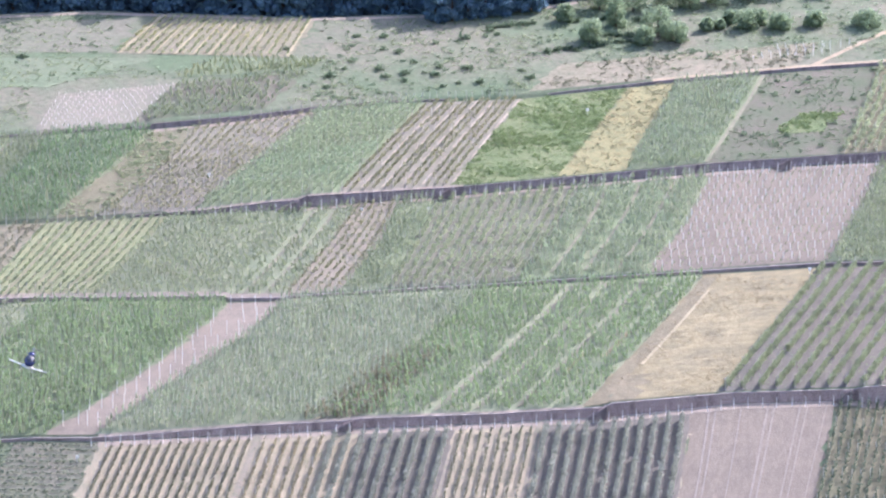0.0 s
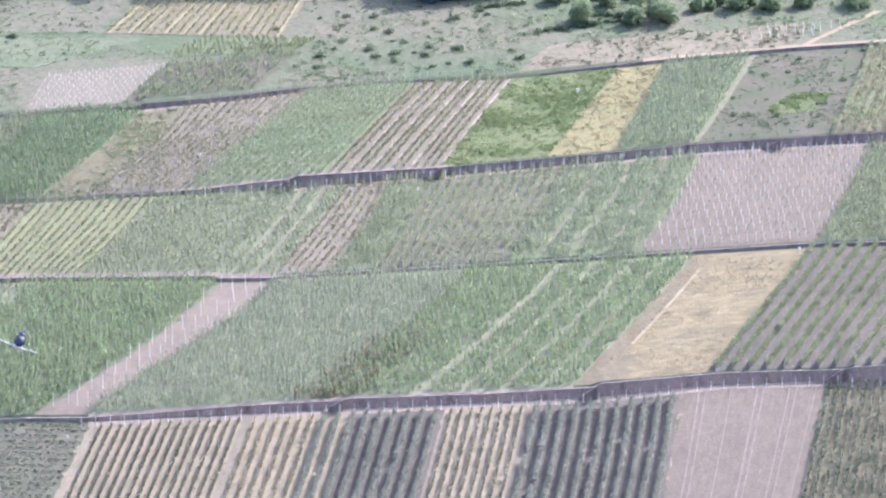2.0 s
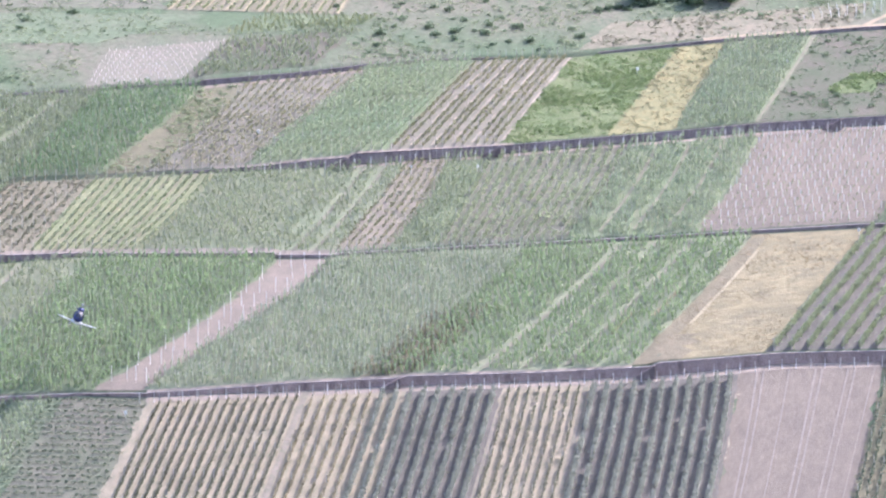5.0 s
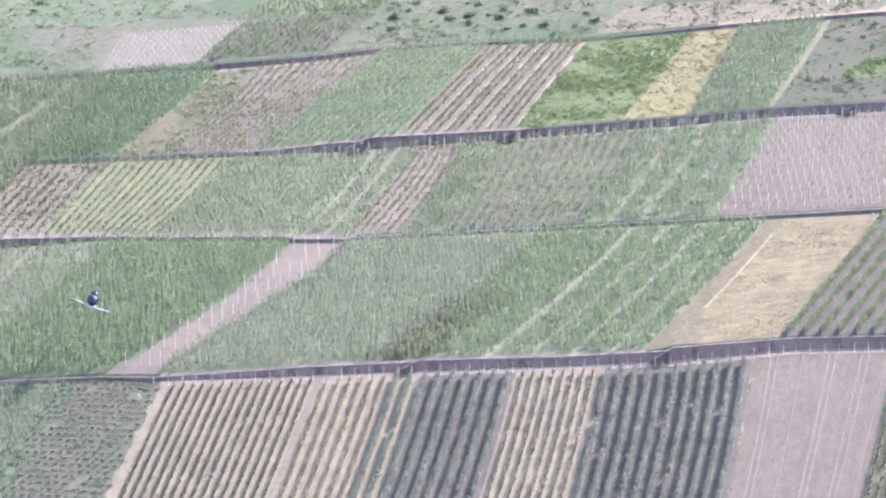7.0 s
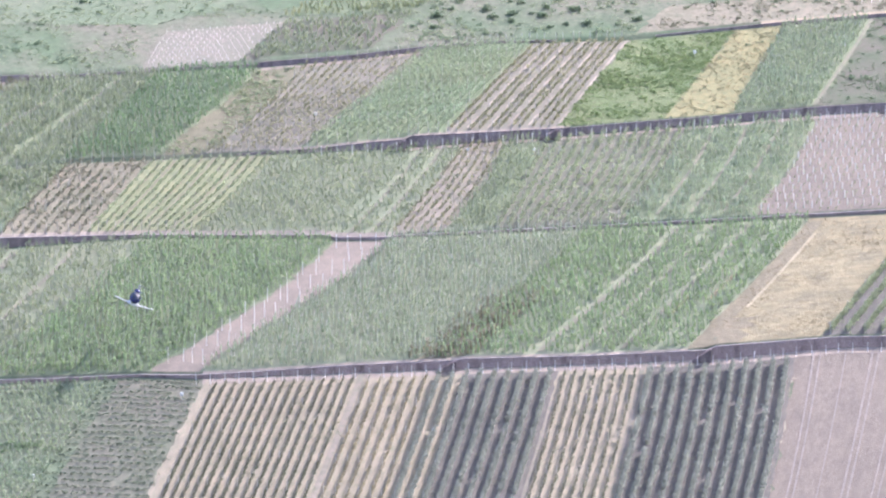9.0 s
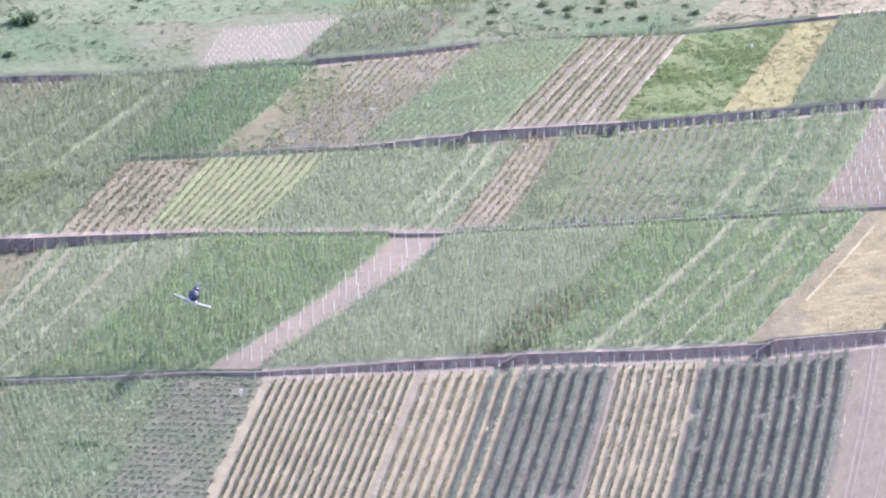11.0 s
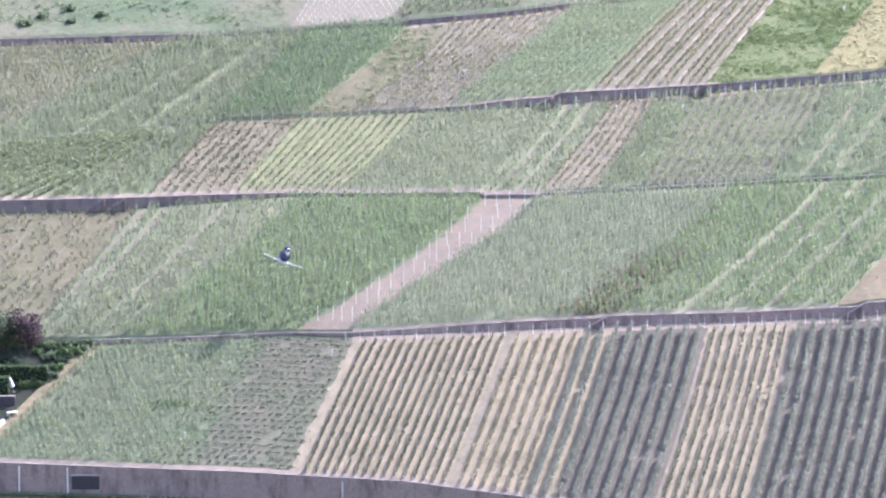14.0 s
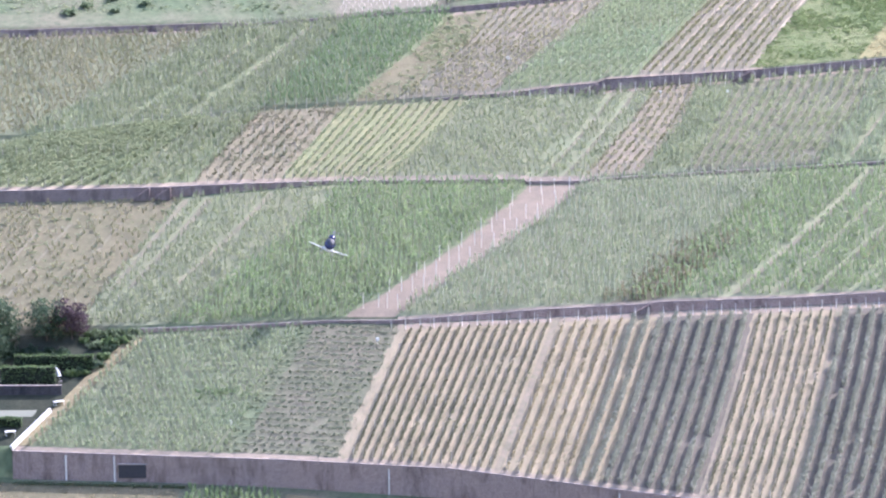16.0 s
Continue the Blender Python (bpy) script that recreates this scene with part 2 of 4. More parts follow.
# ---- the lie of the land ----
# each retaining wall, from the lowest up: along, distance, height
WALLS = [
    [(-102.5, -65.2, 4.17), (-77.9, -66.1, 3.96), (-60.2, -67.1, 4.12), (-33.9, -69.4, 4.44), (-7.9, -73.4, 4.23), (26.1, -78.3, 3.78)],
    [(-85.9, -39.6, 0.56), (-68.2, -38.6, 0.38), (-54.7, -37.5, 0.28), (-44.7, -37.8, 0.46), (-34.8, -37.2, 0.65), (-20.3, -36.3, 1.10), (-4.0, -35.2, 1.10), (-2.2, -35.1, 1.37), (19.7, -34.0, 1.20), (37.0, -32.9, 1.38), (38.4, -32.8, 1.93), (58.6, -29.9, 1.58), (78.0, -29.3, 1.58), (79.7, -30.0, 2.41), (89.9, -29.2, 2.42)],
    [(-108.3, -8.6, 1.83), (-85.5, -7.7, 1.73), (-71.4, -6.0, 1.16), (-57.2, -4.2, 0.40), (-46.0, -4.1, 0.30), (-25.1, -4.1, 0.40), (-24.1, -4.7, 0.36), (-15.1, -4.6, 0.34), (-13.7, -3.9, 0.21), (20.6, -1.1, 0.30), (45.5, 1.2, 0.30), (74.5, 3.9, 0.40), (94.5, 4.5, 0.41)],
    [(-110.8, 8.0, 0.10), (-68.7, 16.7, 0.10), (-47.4, 18.4, 0.10), (-37.7, 19.3, 0.27), (-28.9, 20.0, 0.45), (-18.1, 21.0, 1.16), (-12.7, 21.8, 1.16), (-11.4, 22.0, 1.69), (14.4, 25.4, 1.26), (41.4, 29.6, 1.27), (61.5, 33.0, 1.28), (79.6, 34.9, 1.37), (98.9, 36.6, 1.47)],
    [(-115.5, 39.4, 1.15), (-81.2, 41.6, 0.94), (-75.2, 42.8, 0.23), (-51.0, 46.1, 0.33), (-40.1, 46.9, 0.43), (-39.3, 46.9, 0.84), (-22.9, 49.8, 0.74), (-8.6, 53.5, 0.64), (1.6, 56.1, 0.23), (27.5, 57.9, 0.13), (55.8, 63.9, 0.44), (80.1, 68.5, 0.45), (103.7, 71.8, 0.45)],
]
MEAN = (4.2, 1.4, 0.8, 1.2, 0.6)
WX = [np.array([p[0] for p in w]) for w in WALLS]
WY = [np.array([p[1] for p in w]) for w in WALLS]
WH = [np.array([p[2] for p in w]) for w in WALLS]
EDGE = ((-110.0, -55.0, -12.0, 14.0, 36.0, 62.0, 90.0), (90.5, 96.4, 92.5, 94.0, 98.5, 112.0, 126.0))  # the forest's edge


def slope(y):
    """The hill without its walls: valley, opposite side, vineyard slope, wooded top."""
    y = np.asarray(y, float)
    c = np.clip(y, -82, 130)
    z = 17 + 0.45 * c - 0.0008 * c * c
    z = z + np.where(y < -82, np.maximum((y + 82) * 0.30, -22.0), 0)
    z = z + np.where(y < -330, np.minimum((-330 - y) * 0.5177, 230.0), 0)
    return z + np.where(y > 130, (y - 130) * 0.12, 0)


def land(x, y, walls=5):
    x, y = np.asarray(x, float), np.asarray(y, float)
    z = slope(y)
    for k in range(walls):
        d = y - np.interp(x, WX[k], WY[k])
        z = z + np.where(d >= 0, MEAN[k] + (np.interp(x, WX[k], WH[k]) - MEAN[k]) * np.exp(-np.maximum(d, 0) / 8), 0)
    return z - np.clip((y - np.interp(x, EDGE[0], EDGE[1]) - 0.8) * 0.6, 0, 8)  # the far side of the hilltop falls away


def wall_y(k, x):
    return np.interp(x, EDGE[0], EDGE[1]) if k == 5 else np.interp(x, WX[k], WY[k])


# ---- builders ----
def mesh_from(name, verts, faces, mats, index=None, smooth=False):
    me = bpy.data.meshes.new(name)
    verts = np.asarray(verts, np.float32)
    if isinstance(faces, np.ndarray):
        n, k = faces.shape
        me.vertices.add(len(verts))
        me.vertices.foreach_set("co", verts.ravel())
        me.loops.add(n * k)
        me.loops.foreach_set("vertex_index", faces.ravel().astype(np.int32))
        me.polygons.add(n)
        me.polygons.foreach_set("loop_start", np.arange(0, n * k, k, dtype=np.int32))
        me.polygons.foreach_set("loop_total", np.full(n, k, np.int32))
        me.update(calc_edges=True)
    else:
        me.from_pydata(verts.tolist(), [], faces)
    for m in (mats if isinstance(mats, (list, tuple)) else [mats]):
        me.materials.append(m)
    if index is not None:
        me.polygons.foreach_set("material_index", np.asarray(index, np.int32))
    if smooth:
        me.polygons.foreach_set("use_smooth", np.ones(len(me.polygons), bool))
    me.update()
    return me


def part(name, bm, material, parent=None, label=""):
    me = bpy.data.meshes.new(name)
    bm.to_mesh(me)
    bm.free()
    me.materials.append(material)
    ob = new(name, me)
    ob.parent = parent
    return tagged(ob, label)


def box(bm, cx, cy, cz, sx, sy, sz, m=None, bevel=0.0):
    r = bmesh.ops.create_cube(bm, size=1)
    bmesh.ops.scale(bm, vec=(sx, sy, sz), verts=r["verts"])
    bmesh.ops.translate(bm, vec=(cx, cy, cz), verts=r["verts"])
    if m is not None:
        bmesh.ops.transform(bm, matrix=m, verts=r["verts"])
    if bevel:
        es = list({e for v in r["verts"] for e in v.link_edges})
        bmesh.ops.bevel(bm, geom=es, offset=bevel, segments=1, affect="EDGES")
    return bm


def rod(bm, a, b, r0, r1=None, sides=6):
    a, b = Vector(a), Vector(b)
    d = b - a
    m = Matrix.Translation((a + b) / 2) @ d.to_track_quat("Z", "Y").to_matrix().to_4x4()
    bmesh.ops.create_cone(bm, cap_ends=True, segments=sides, radius1=r0, radius2=r0 if r1 is None else r1, depth=d.length, matrix=m)
    return bm


def quads_at(centres, sizes, rng, upright=0.0, aspect=1.0, rise=0.25):
    """One small leaf-like quad at each centre, turned by chance."""
    n = len(centres)
    nrm = rng.normal(size=(n, 3))
    nrm[:, 2] = nrm[:, 2] * (1 - upright) + rise
    nrm /= np.linalg.norm(nrm, axis=1)[:, None]
    ref = np.where(np.abs(nrm[:, 2:3]) < 0.9, np.array([[0, 0, 1.0]]), np.array([[1.0, 0, 0]]))
    s = np.cross(ref, nrm)
    s /= np.linalg.norm(s, axis=1)[:, None]
    t = np.cross(nrm, s)
    s = s * sizes[:, None] / 2
    t = t * sizes[:, None] / 2 * aspect
    bend = nrm * sizes[:, None] * 0.15
    v = np.stack([centres - s - t * 0.4, centres - t + bend, centres + s - t * 0.1, centres + t - bend], axis=1).reshape(-1, 3)
    return v, np.arange(4 * n).reshape(n, 4)


def boxes_at(base, height, width):
    """Thin upright stakes, five faces each."""
    n = len(base)
    w = width / 2
    ring = np.array([(-w, -w, 0), (w, -w, 0), (w, w, 0), (-w, w, 0)])
    lo = base[:, None, :] + ring[None]
    hi = lo.copy()
    hi[:, :, 2] += np.asarray(height).reshape(-1, 1)
    v = np.concatenate([lo, hi], axis=1).reshape(-1, 3)
    f = np.array([(0, 1, 5, 4), (1, 2, 6, 5), (2, 3, 7, 6), (3, 0, 4, 7), (4, 5, 6, 7)])
    return v, (np.arange(n)[:, None, None] * 8 + f[None]).reshape(-1, 4)


# ---- parcels: two side borders, each a row of places along from the lower wall to the upper ----
def along(border, w):
    """A smooth border: its places are evenly spaced up the slope."""
    n = len(border)
    return np.polyval(np.polyfit(np.linspace(0, 1, n), border, n - 1), w)


class Parcel:
    def __init__(self, name, left, right, band=None, y=None):
        self.name, self.left, self.right, self.band, self.y = name, left, right, band, y

    def at(self, u, w):
        u, w = np.asarray(u, float), np.asarray(w, float)
        xb = self.left[0] + (self.right[0] - self.left[0]) * u
        xt = self.left[-1] + (self.right[-1] - self.left[-1]) * u
        if self.band is not None:
            yb, yt = wall_y(self.band - 1, xb) + 0.6, wall_y(self.band, xt) - 0.7
        else:
            yb = self.y[0] + (self.y[1] - self.y[0]) * u
            yt = self.y[2] + (self.y[3] - self.y[2]) * u
        a, b = along(self.left, w), along(self.right, w)
        x = a + (b - a) * u
        y = yb + (yt - yb) * w
        if self.band is not None:  # never past the walls that bound the band
            y = np.clip(y, wall_y(self.band - 1, x) + 0.5, wall_y(self.band, x) - 0.4)
        return x, y

    def size(self):
        x, y = self.at(np.array([0, 1, 0.5, 0.5]), np.array([0.5, 0.5, 0, 1]))
        return math.hypot(x[1] - x[0], y[1] - y[0]), math.hypot(x[3] - x[2], y[3] - y[2])


def patch(p, material, label, lift=0.05, u=(0, 1), w=(0, 1), name=None, fray=0.35):
    """The parcel's own soil, draped over the slope with an uneven border."""
    a, b = p.size()
    nu, nw = max(2, int(a * (u[1] - u[0]) / 1.2) + 1), max(3, int(b * (w[1] - w[0]) / 1.2) + 1)
    U, V = np.meshgrid(np.linspace(u[0], u[1], nu), np.linspace(w[0], w[1], nw))
    x, y = p.at(U, V)
    rng = np.random.default_rng(int(abs(x.sum())) % 9999)
    if nu > 4:
        x[:, 0] += rng.normal(0, fray, nw)
        x[:, -1] += rng.normal(0, fray, nw)
    z = land(x, y) + lift
    i = np.arange(nu * nw).reshape(nw, nu)
    f = np.stack([i[:-1, :-1], i[:-1, 1:], i[1:, 1:], i[1:, :-1]], axis=-1).reshape(-1, 4)
    ob = new(name or p.name, mesh_from(p.name, np.stack([x, y, z], -1).reshape(-1, 3), f, material, smooth=True))
    return tagged(ob, label, "field", kind="structure")


def pole_vines(p, leaf, label, gap=1.25, step=1.2, height=1.9, leaves=16, size=0.42, miss=0.06, seed=1, stake=True, u=(0, 1), w=(0, 1), wide=0.12, free=(), pale=False, jitter=1.0, tall=2.6, flat=1.0, stagger=0.0):
    """Vines trained on single stakes, too many to count."""
    rng = np.random.default_rng(seed)
    a, b = p.size()
    nu, nw = int(a * (u[1] - u[0]) / gap), int(b * (w[1] - w[0]) / step)
    U, V = np.meshgrid(u[0] + (np.arange(nu) + 0.5) / nu * (u[1] - u[0]), w[0] + (np.arange(nw) + 0.5) / nw * (w[1] - w[0]))
    U = U + rng.normal(0, 0.10 * jitter / nu, U.shape)
    V = V + rng.normal(0, 0.16 * jitter / nw, V.shape)
    U[::2] += stagger / nu * (u[1] - u[0])
    x, y = p.at(np.clip(U, 0, 1), np.clip(V, 0, 1))
    keep = rng.random(x.shape) > miss
    for fu, fw in free:
        keep &= np.abs(U - fu) * a > fw / 2 + 0.3
    x, y = x[keep], y[keep]
    n = len(x)
    base = np.stack([x, y, land(x, y)], -1)
    h = height * rng.normal(1, 0.11, n)
    who = np.repeat(np.arange(n), leaves)
    k = rng.random(len(who))
    c = base[who] + np.stack([rng.normal(0, wide * flat, len(who)), rng.normal(0, wide, len(who)), 0.2 + k * (h[who] - 0.25)], -1)
    v, f = quads_at(c, size * rng.uniform(0.7, 1.3, len(who)), rng, upright=0.8, aspect=tall, rise=0.1)
    ob = new("pole_vines", None)
    ob.empty_display_size = 0.1
    tagged(ob, label, "vines", kind="stuff")
    fo = new("foliage", mesh_from("foliage", v, f, leaf))
    fo.parent = ob
    if stake:
        v, f = boxes_at(base, h + (0.35 if pale else 0.2), 0.05)
        st = new("stakes", mesh_from("stakes", v, f, STAKEWOOD if pale else STAKEDARK))
        st.parent = ob
        tagged(st, "weathered wooden stakes", kind="stuff")
    return ob


POST = {}


def post_mesh(kind):
    if kind not in POST:
        bm = bmesh.new()
        if kind == "wood":
            rod(bm, (0, 0, -0.2), (0, 0, 2.15), 0.06, 0.05, 5)
        elif kind == "steel":
            rod(bm, (0, 0, -0.2), (0, 0, 1.8), 0.05, 0.05, 4)
        elif kind == "rod":
            rod(bm, (0, 0, -0.2), (0, 0, 2.6), 0.05, 0.045, 4)
        else:
            rod(bm, (0, 0, -0.1), (0, 0, 1.5), 0.075, 0.07, 5)
        me = bpy.data.meshes.new("post")
        bm.to_mesh(me)
        bm.free()
        me.materials.append({"wood": STAKEWOOD, "steel": STEEL, "rod": STEEL}.get(kind, TUBE))
        POST[kind] = me
    return POST[kind]


def vine_rows(p, spacing, leaf, label, group, height=1.7, width=0.28, density=26, size=0.34, seed=1, post="wood", every=6.0, miss=0.08,
              u=(0, 1), w=(0, 1), clump=0.35):
    """Trellised rows, each a thing with its leaf wall and its posts."""
    rng = np.random.default_rng(seed)
    a, b = p.size()
    n = max(1, int(round(a * (u[1] - u[0]) / spacing)))
    for i in range(n):
        uu = u[0] + (i + 0.5) / n * (u[1] - u[0])
        m = int(b * (w[1] - w[0]) * density)
        ww = rng.uniform(w[0], w[1], m)
        thin = 0.5 + 0.5 * np.sin(ww * b / 1.3 * 2 * np.pi + rng.uniform(0, 6))
        ph = rng.uniform(0, 60, 2)
        gaps = np.sin(ww * b * 0.37 + ph[0]) + np.sin(ww * b * 0.93 + ph[1])
        keep = (rng.random(m) > miss + clump * thin) & (gaps > -1.9 + miss)
        ww = ww[keep]
        m = len(ww)
        x, y = p.at(np.full(m, uu), ww)
        c = np.stack([x + rng.normal(0, width, m), y + rng.normal(0, 0.1, m), land(x, y) + 0.35 + rng.beta(1.6, 1.2, m) * (height - 0.3)], -1)
        v, f = quads_at(c, size * rng.uniform(0.7, 1.35, m), rng, upright=0.5, aspect=1.2)
        x0, y0 = (float(q) for q in p.at(uu, w[0]))
        z0 = float(land(x0, y0))
        row = new("vine_row", None)
        row.empty_display_size = 0.1
        row.location = (x0, y0, z0)
        tagged(row, label, "vine row", group)
        fo = new("foliage", mesh_from("foliage", v - np.array([x0, y0, z0]), f, leaf))
        fo.parent = row
        k = max(1, int(b * (w[1] - w[0]) / every))
        for j in range(k + 1 if post else 0):
            x, y = (float(q) for q in p.at(uu, w[0] + (w[1] - w[0]) * (j / k * 0.985 + 0.005)))
            po = new("post", post_mesh(post))
            po.parent = row
            po.location = (x - x0, y - y0, float(land(x, y)) - z0)
            po.rotation_euler = (rng.normal(0, 0.02), rng.normal(0, 0.02), 0)


def stakes(p, gap, step, label, group, kind="wood", scale=1.0, seed=3, single=True, jitter=0.05, u=(0, 1)):
    """Bare stakes or plant tubes of a young planting."""
    rng = np.random.default_rng(seed)
    a, b = p.size()
    nu, nw = int(a * (u[1] - u[0]) / gap), int(b / step)
    pts = []
    for i in range(nu):
        for j in range(nw):
            if rng.random() > 0.04:
                x, y = (float(q) for q in p.at(u[0] + (i + 0.5 + rng.normal(0, jitter)) / nu * (u[1] - u[0]), (j + 0.5 + rng.normal(0, jitter)) / nw))
                pts.append((x, y, float(land(x, y))))
    if single:
        for x, y, z in pts[:300]:
            ob = new("stake", post_mesh(kind))
            ob.location, ob.scale = (x, y, z), (scale, scale, scale * rng.uniform(0.9, 1.1))
            ob.rotation_euler = (rng.normal(0, 0.03), rng.normal(0, 0.03), 0)
            tagged(ob, label, "stake", group)
        pts = pts[300:]
    if pts:
        base = np.array(pts)
        v, f = boxes_at(base, rng.uniform(0.9, 1.1, len(base)) * (2.1 if kind != "tube" else 1.45) * scale, (0.08 if kind != "tube" else 0.13) * scale)
        ob = new("stakes", mesh_from("stakes", v, f, TUBE if kind == "tube" else STAKEWOOD))
        tagged(ob, label, "stakes", group, "stuff")


def lane(p, u, width, material, label, w=(0, 1)):
    """A strip of bare ground down the slope between two rows."""
    a, _ = p.size()
    patch(p, material, label, 0.14, (u - width / 2 / a, u + width / 2 / a), w, "lane", 0.0)

# ---- the ground, one sheet from the valley to the wooded heights ----
def build_ground():
    xs = np.unique(np.round(np.concatenate([np.arange(-132, 128, 1.5), np.concatenate(WX), [-3000, -1500, -800, -400, -250, -180, -150, 140, 160, 200, 280, 420, 800, 1500, 3000]]), 2))
    keep = np.concatenate([[True], np.diff(xs) > 0.12])
    xs = xs[keep]
    cols = []
    for x in xs:
        e = [float(wall_y(k, x)) for k in range(5)]
        ys = [-3000, -1500, -900, -760, -650, -560, -450, -330, -240, -155, -130, -110, -96] + list(np.linspace(-90, e[0] - 0.002, 10))
        for k in range(5):
            top = e[k + 1] - 0.002 if k < 4 else 130.0
            ys += list(np.linspace(e[k], top, 26 if k < 4 else 44))
        ys += [150, 180, 230, 320, 500, 900, 1600, 3000]
        cols.append(ys)
    y = np.array(cols)
    x = np.repeat(xs[:, None], y.shape[1], 1)
    z = land(x, y)
    n, m = y.shape
    i = np.arange(n * m).reshape(n, m)
    f = np.stack([i[:-1, :-1], i[1:, :-1], i[1:, 1:], i[:-1, 1:]], axis=-1).reshape(-1, 4)
    ob = new("ground", mesh_from("ground", np.stack([x, y, z], -1).reshape(-1, 3), f, TURF, smooth=False))
    tagged(ob, "grassy hillside with dry patches and terraces", "ground", kind="structure")


build_ground()


def retaining_wall(k, name, label, stone, cope, x0, x1, floor=0.16, cope_w=0.5):
    """A dry slate wall that follows its terrace, with a course of coping."""
    knots = [v for v in WX[k] if x0 < v < x1]
    xs = np.unique(np.round(np.concatenate([np.arange(x0, x1, 1.4), knots, [x1]]), 2))
    rng = np.random.default_rng(k + 5)
    root = None
    vs, fs, cv, cf = [], [], [], []
    for a, b in zip(xs[:-1], xs[1:]):
        if min(np.interp(a, WX[k], WH[k]), np.interp(b, WX[k], WH[k])) < floor or b - a < 0.02:
            continue
        s, c = len(vs), len(cv)
        for x in (a, b):
            yy = float(wall_y(k, x))
            foot = float(land(x, yy - 0.5, k)) - 0.4
            top = float(land(x, yy + 0.02)) - 0.02
            vs += [(x, yy - 0.16 - 0.05 * (top - foot), foot), (x, yy - 0.14, top), (x, yy + 0.30, top), (x, yy + 0.30, foot)]
            lift = top + 0.004 + rng.uniform(0, 0.015)
            cv += [(x, yy - 0.20, lift), (x, yy - 0.20, lift + 0.10), (x, yy - 0.20 + cope_w, lift + 0.10), (x, yy - 0.20 + cope_w, lift)]
        for L, q in ((fs, s), (cf, c)):
            L += [(q, q + 4, q + 5, q + 1), (q + 1, q + 5, q + 6, q + 2), (q + 2, q + 6, q + 7, q + 3), (q, q + 1, q + 2, q + 3), (q + 7, q + 6, q + 5, q + 4)]
    root = new(name, mesh_from(name, vs, fs, stone))
    tagged(root, label, "retaining wall", kind="structure")
    cp = new("coping", mesh_from("coping", cv, cf, cope))
    cp.parent = root
    return root


W0 = retaining_wall(0, "wall_1", "tall slate retaining wall above the valley road", STONEWARM, CONCRETE, -102.4, 60)
retaining_wall(1, "wall_2", "brownish slate retaining wall under the middle vineyards", STONEWARM, CONCRETE, -86.8, 120, 0.16, 0.32)
retaining_wall(2, "wall_3", "low pinkish slate wall along a track", STONEPALE, CONCRETE, -125, 120)
retaining_wall(3, "wall_4", "dark slate retaining wall with stepped top", STONE, STONE, -60, 125, 0.18, 0.42)
retaining_wall(4, "wall_5", "low slate wall under the hilltop meadow", STONE, STONE, -130, 125, 0.18, 0.42)


def wall_fitting(x, w, h, low, name, label, material, proud=0.06):
    y = float(wall_y(0, x))
    z = float(land(x, y - 0.5, 0)) + low
    bm = bmesh.new()
    box(bm, x, y - 0.30 - proud / 2, z + h / 2, w, 0.30 + proud, h, bevel=0.02)
    ob = part(name, bm, material, W0, label)
    return ob


for px, pw in ((-94.0, 0.26), (-86.4, 0.24), (-43.6, 0.24), (-8.2, 0.24)):
    wall_fitting(px, pw, 4.0, 0.0, "pilaster", "whitewashed pilaster", WHITEWASH)
# dark panel set on the wall in place of a recessed opening
opening_panel = wall_fitting(-83.6, 4.3, 2.1, 0.7, "wall_opening", "dark panel standing for an opening in the wall", DARKPANEL, 0.02)
wall_fitting(-83.6, 4.7, 0.22, 2.8, "lintel", "concrete lintel", CONCRETE, 0.08)


def steps(k, x, run, count, label):
    """A flight of stone steps climbing along a wall's face."""
    y = float(wall_y(k, x))
    lo, hi = float(land(x, y - 0.6, k)), float(land(x + run, float(wall_y(k, x + run)) + 0.02))
    root = new("stone_steps", None)
    root.location = (x, y - 0.45, lo)
    tagged(root, label, "steps", "stone steps at the walls")
    d = abs(run) / count
    for i in range(count):
        h = (hi - lo) * (i + 1) / count
        bm = bmesh.new()
        box(bm, math.copysign(d * (i + 0.5), run), -0.25, h / 2, d * 1.02, 0.85, h, bevel=0.02)
        part("step", bm, STONEPALE, root)


for k, x, run in ((1, -6.6, 3.2), (1, 34.4, 3.2), (1, 74.5, 3.2), (3, -16.6, 4.0), (3, 10.5, 3.5), (3, 71.0, 3.5), (2, -87.0, 3.0), (2, -90.5, 3.0)):
    steps(k, x, run, 9, "narrow stone steps against a terrace wall")

# ---- parcels ----
P = Parcel
# borders between neighbours, from the foot of each terrace to its head
A01, A12, A23, A34 = (-100.6, -95.3, -90.3, -85.4), (-51.8, -49.3, -46.7, -44.0), (41.0, 45.2, 48.6, 51.3), (61.8, 66.4, 70.9, 75.4)
B01, B1M, B12, B23 = (-95.7, -90.9, -86.4, -82.4), (-81.2, -70.7, -62.1, -55.4), (-53.0, -40.6, -31.2, -23.9), (-44.6, -33.8, -22.7, -15.3)
B34, B45 = (33.8, 42.0, 49.5, 56.3), (55.7, 62.4, 69.3, 75.5)
C01, C12, C23, C34, C45 = (-80.8, -77.8, -74.5, -71.1), (-65.9, -62.9, -59.8, -56.7), (-47.5, -42.5, -38.5, -35.5), (-14.9, -10.2, -6.0, -2.4), (-5.4, -0.9, 2.4, 4.4)
C56, C67, C78, C89 = (2.5, 5.8, 8.8, 11.5), (24.6, 29.6, 33.6, 36.6), (46.6, 52.0, 56.4, 59.9), (77.4, 82.6, 86.9, 90.5)
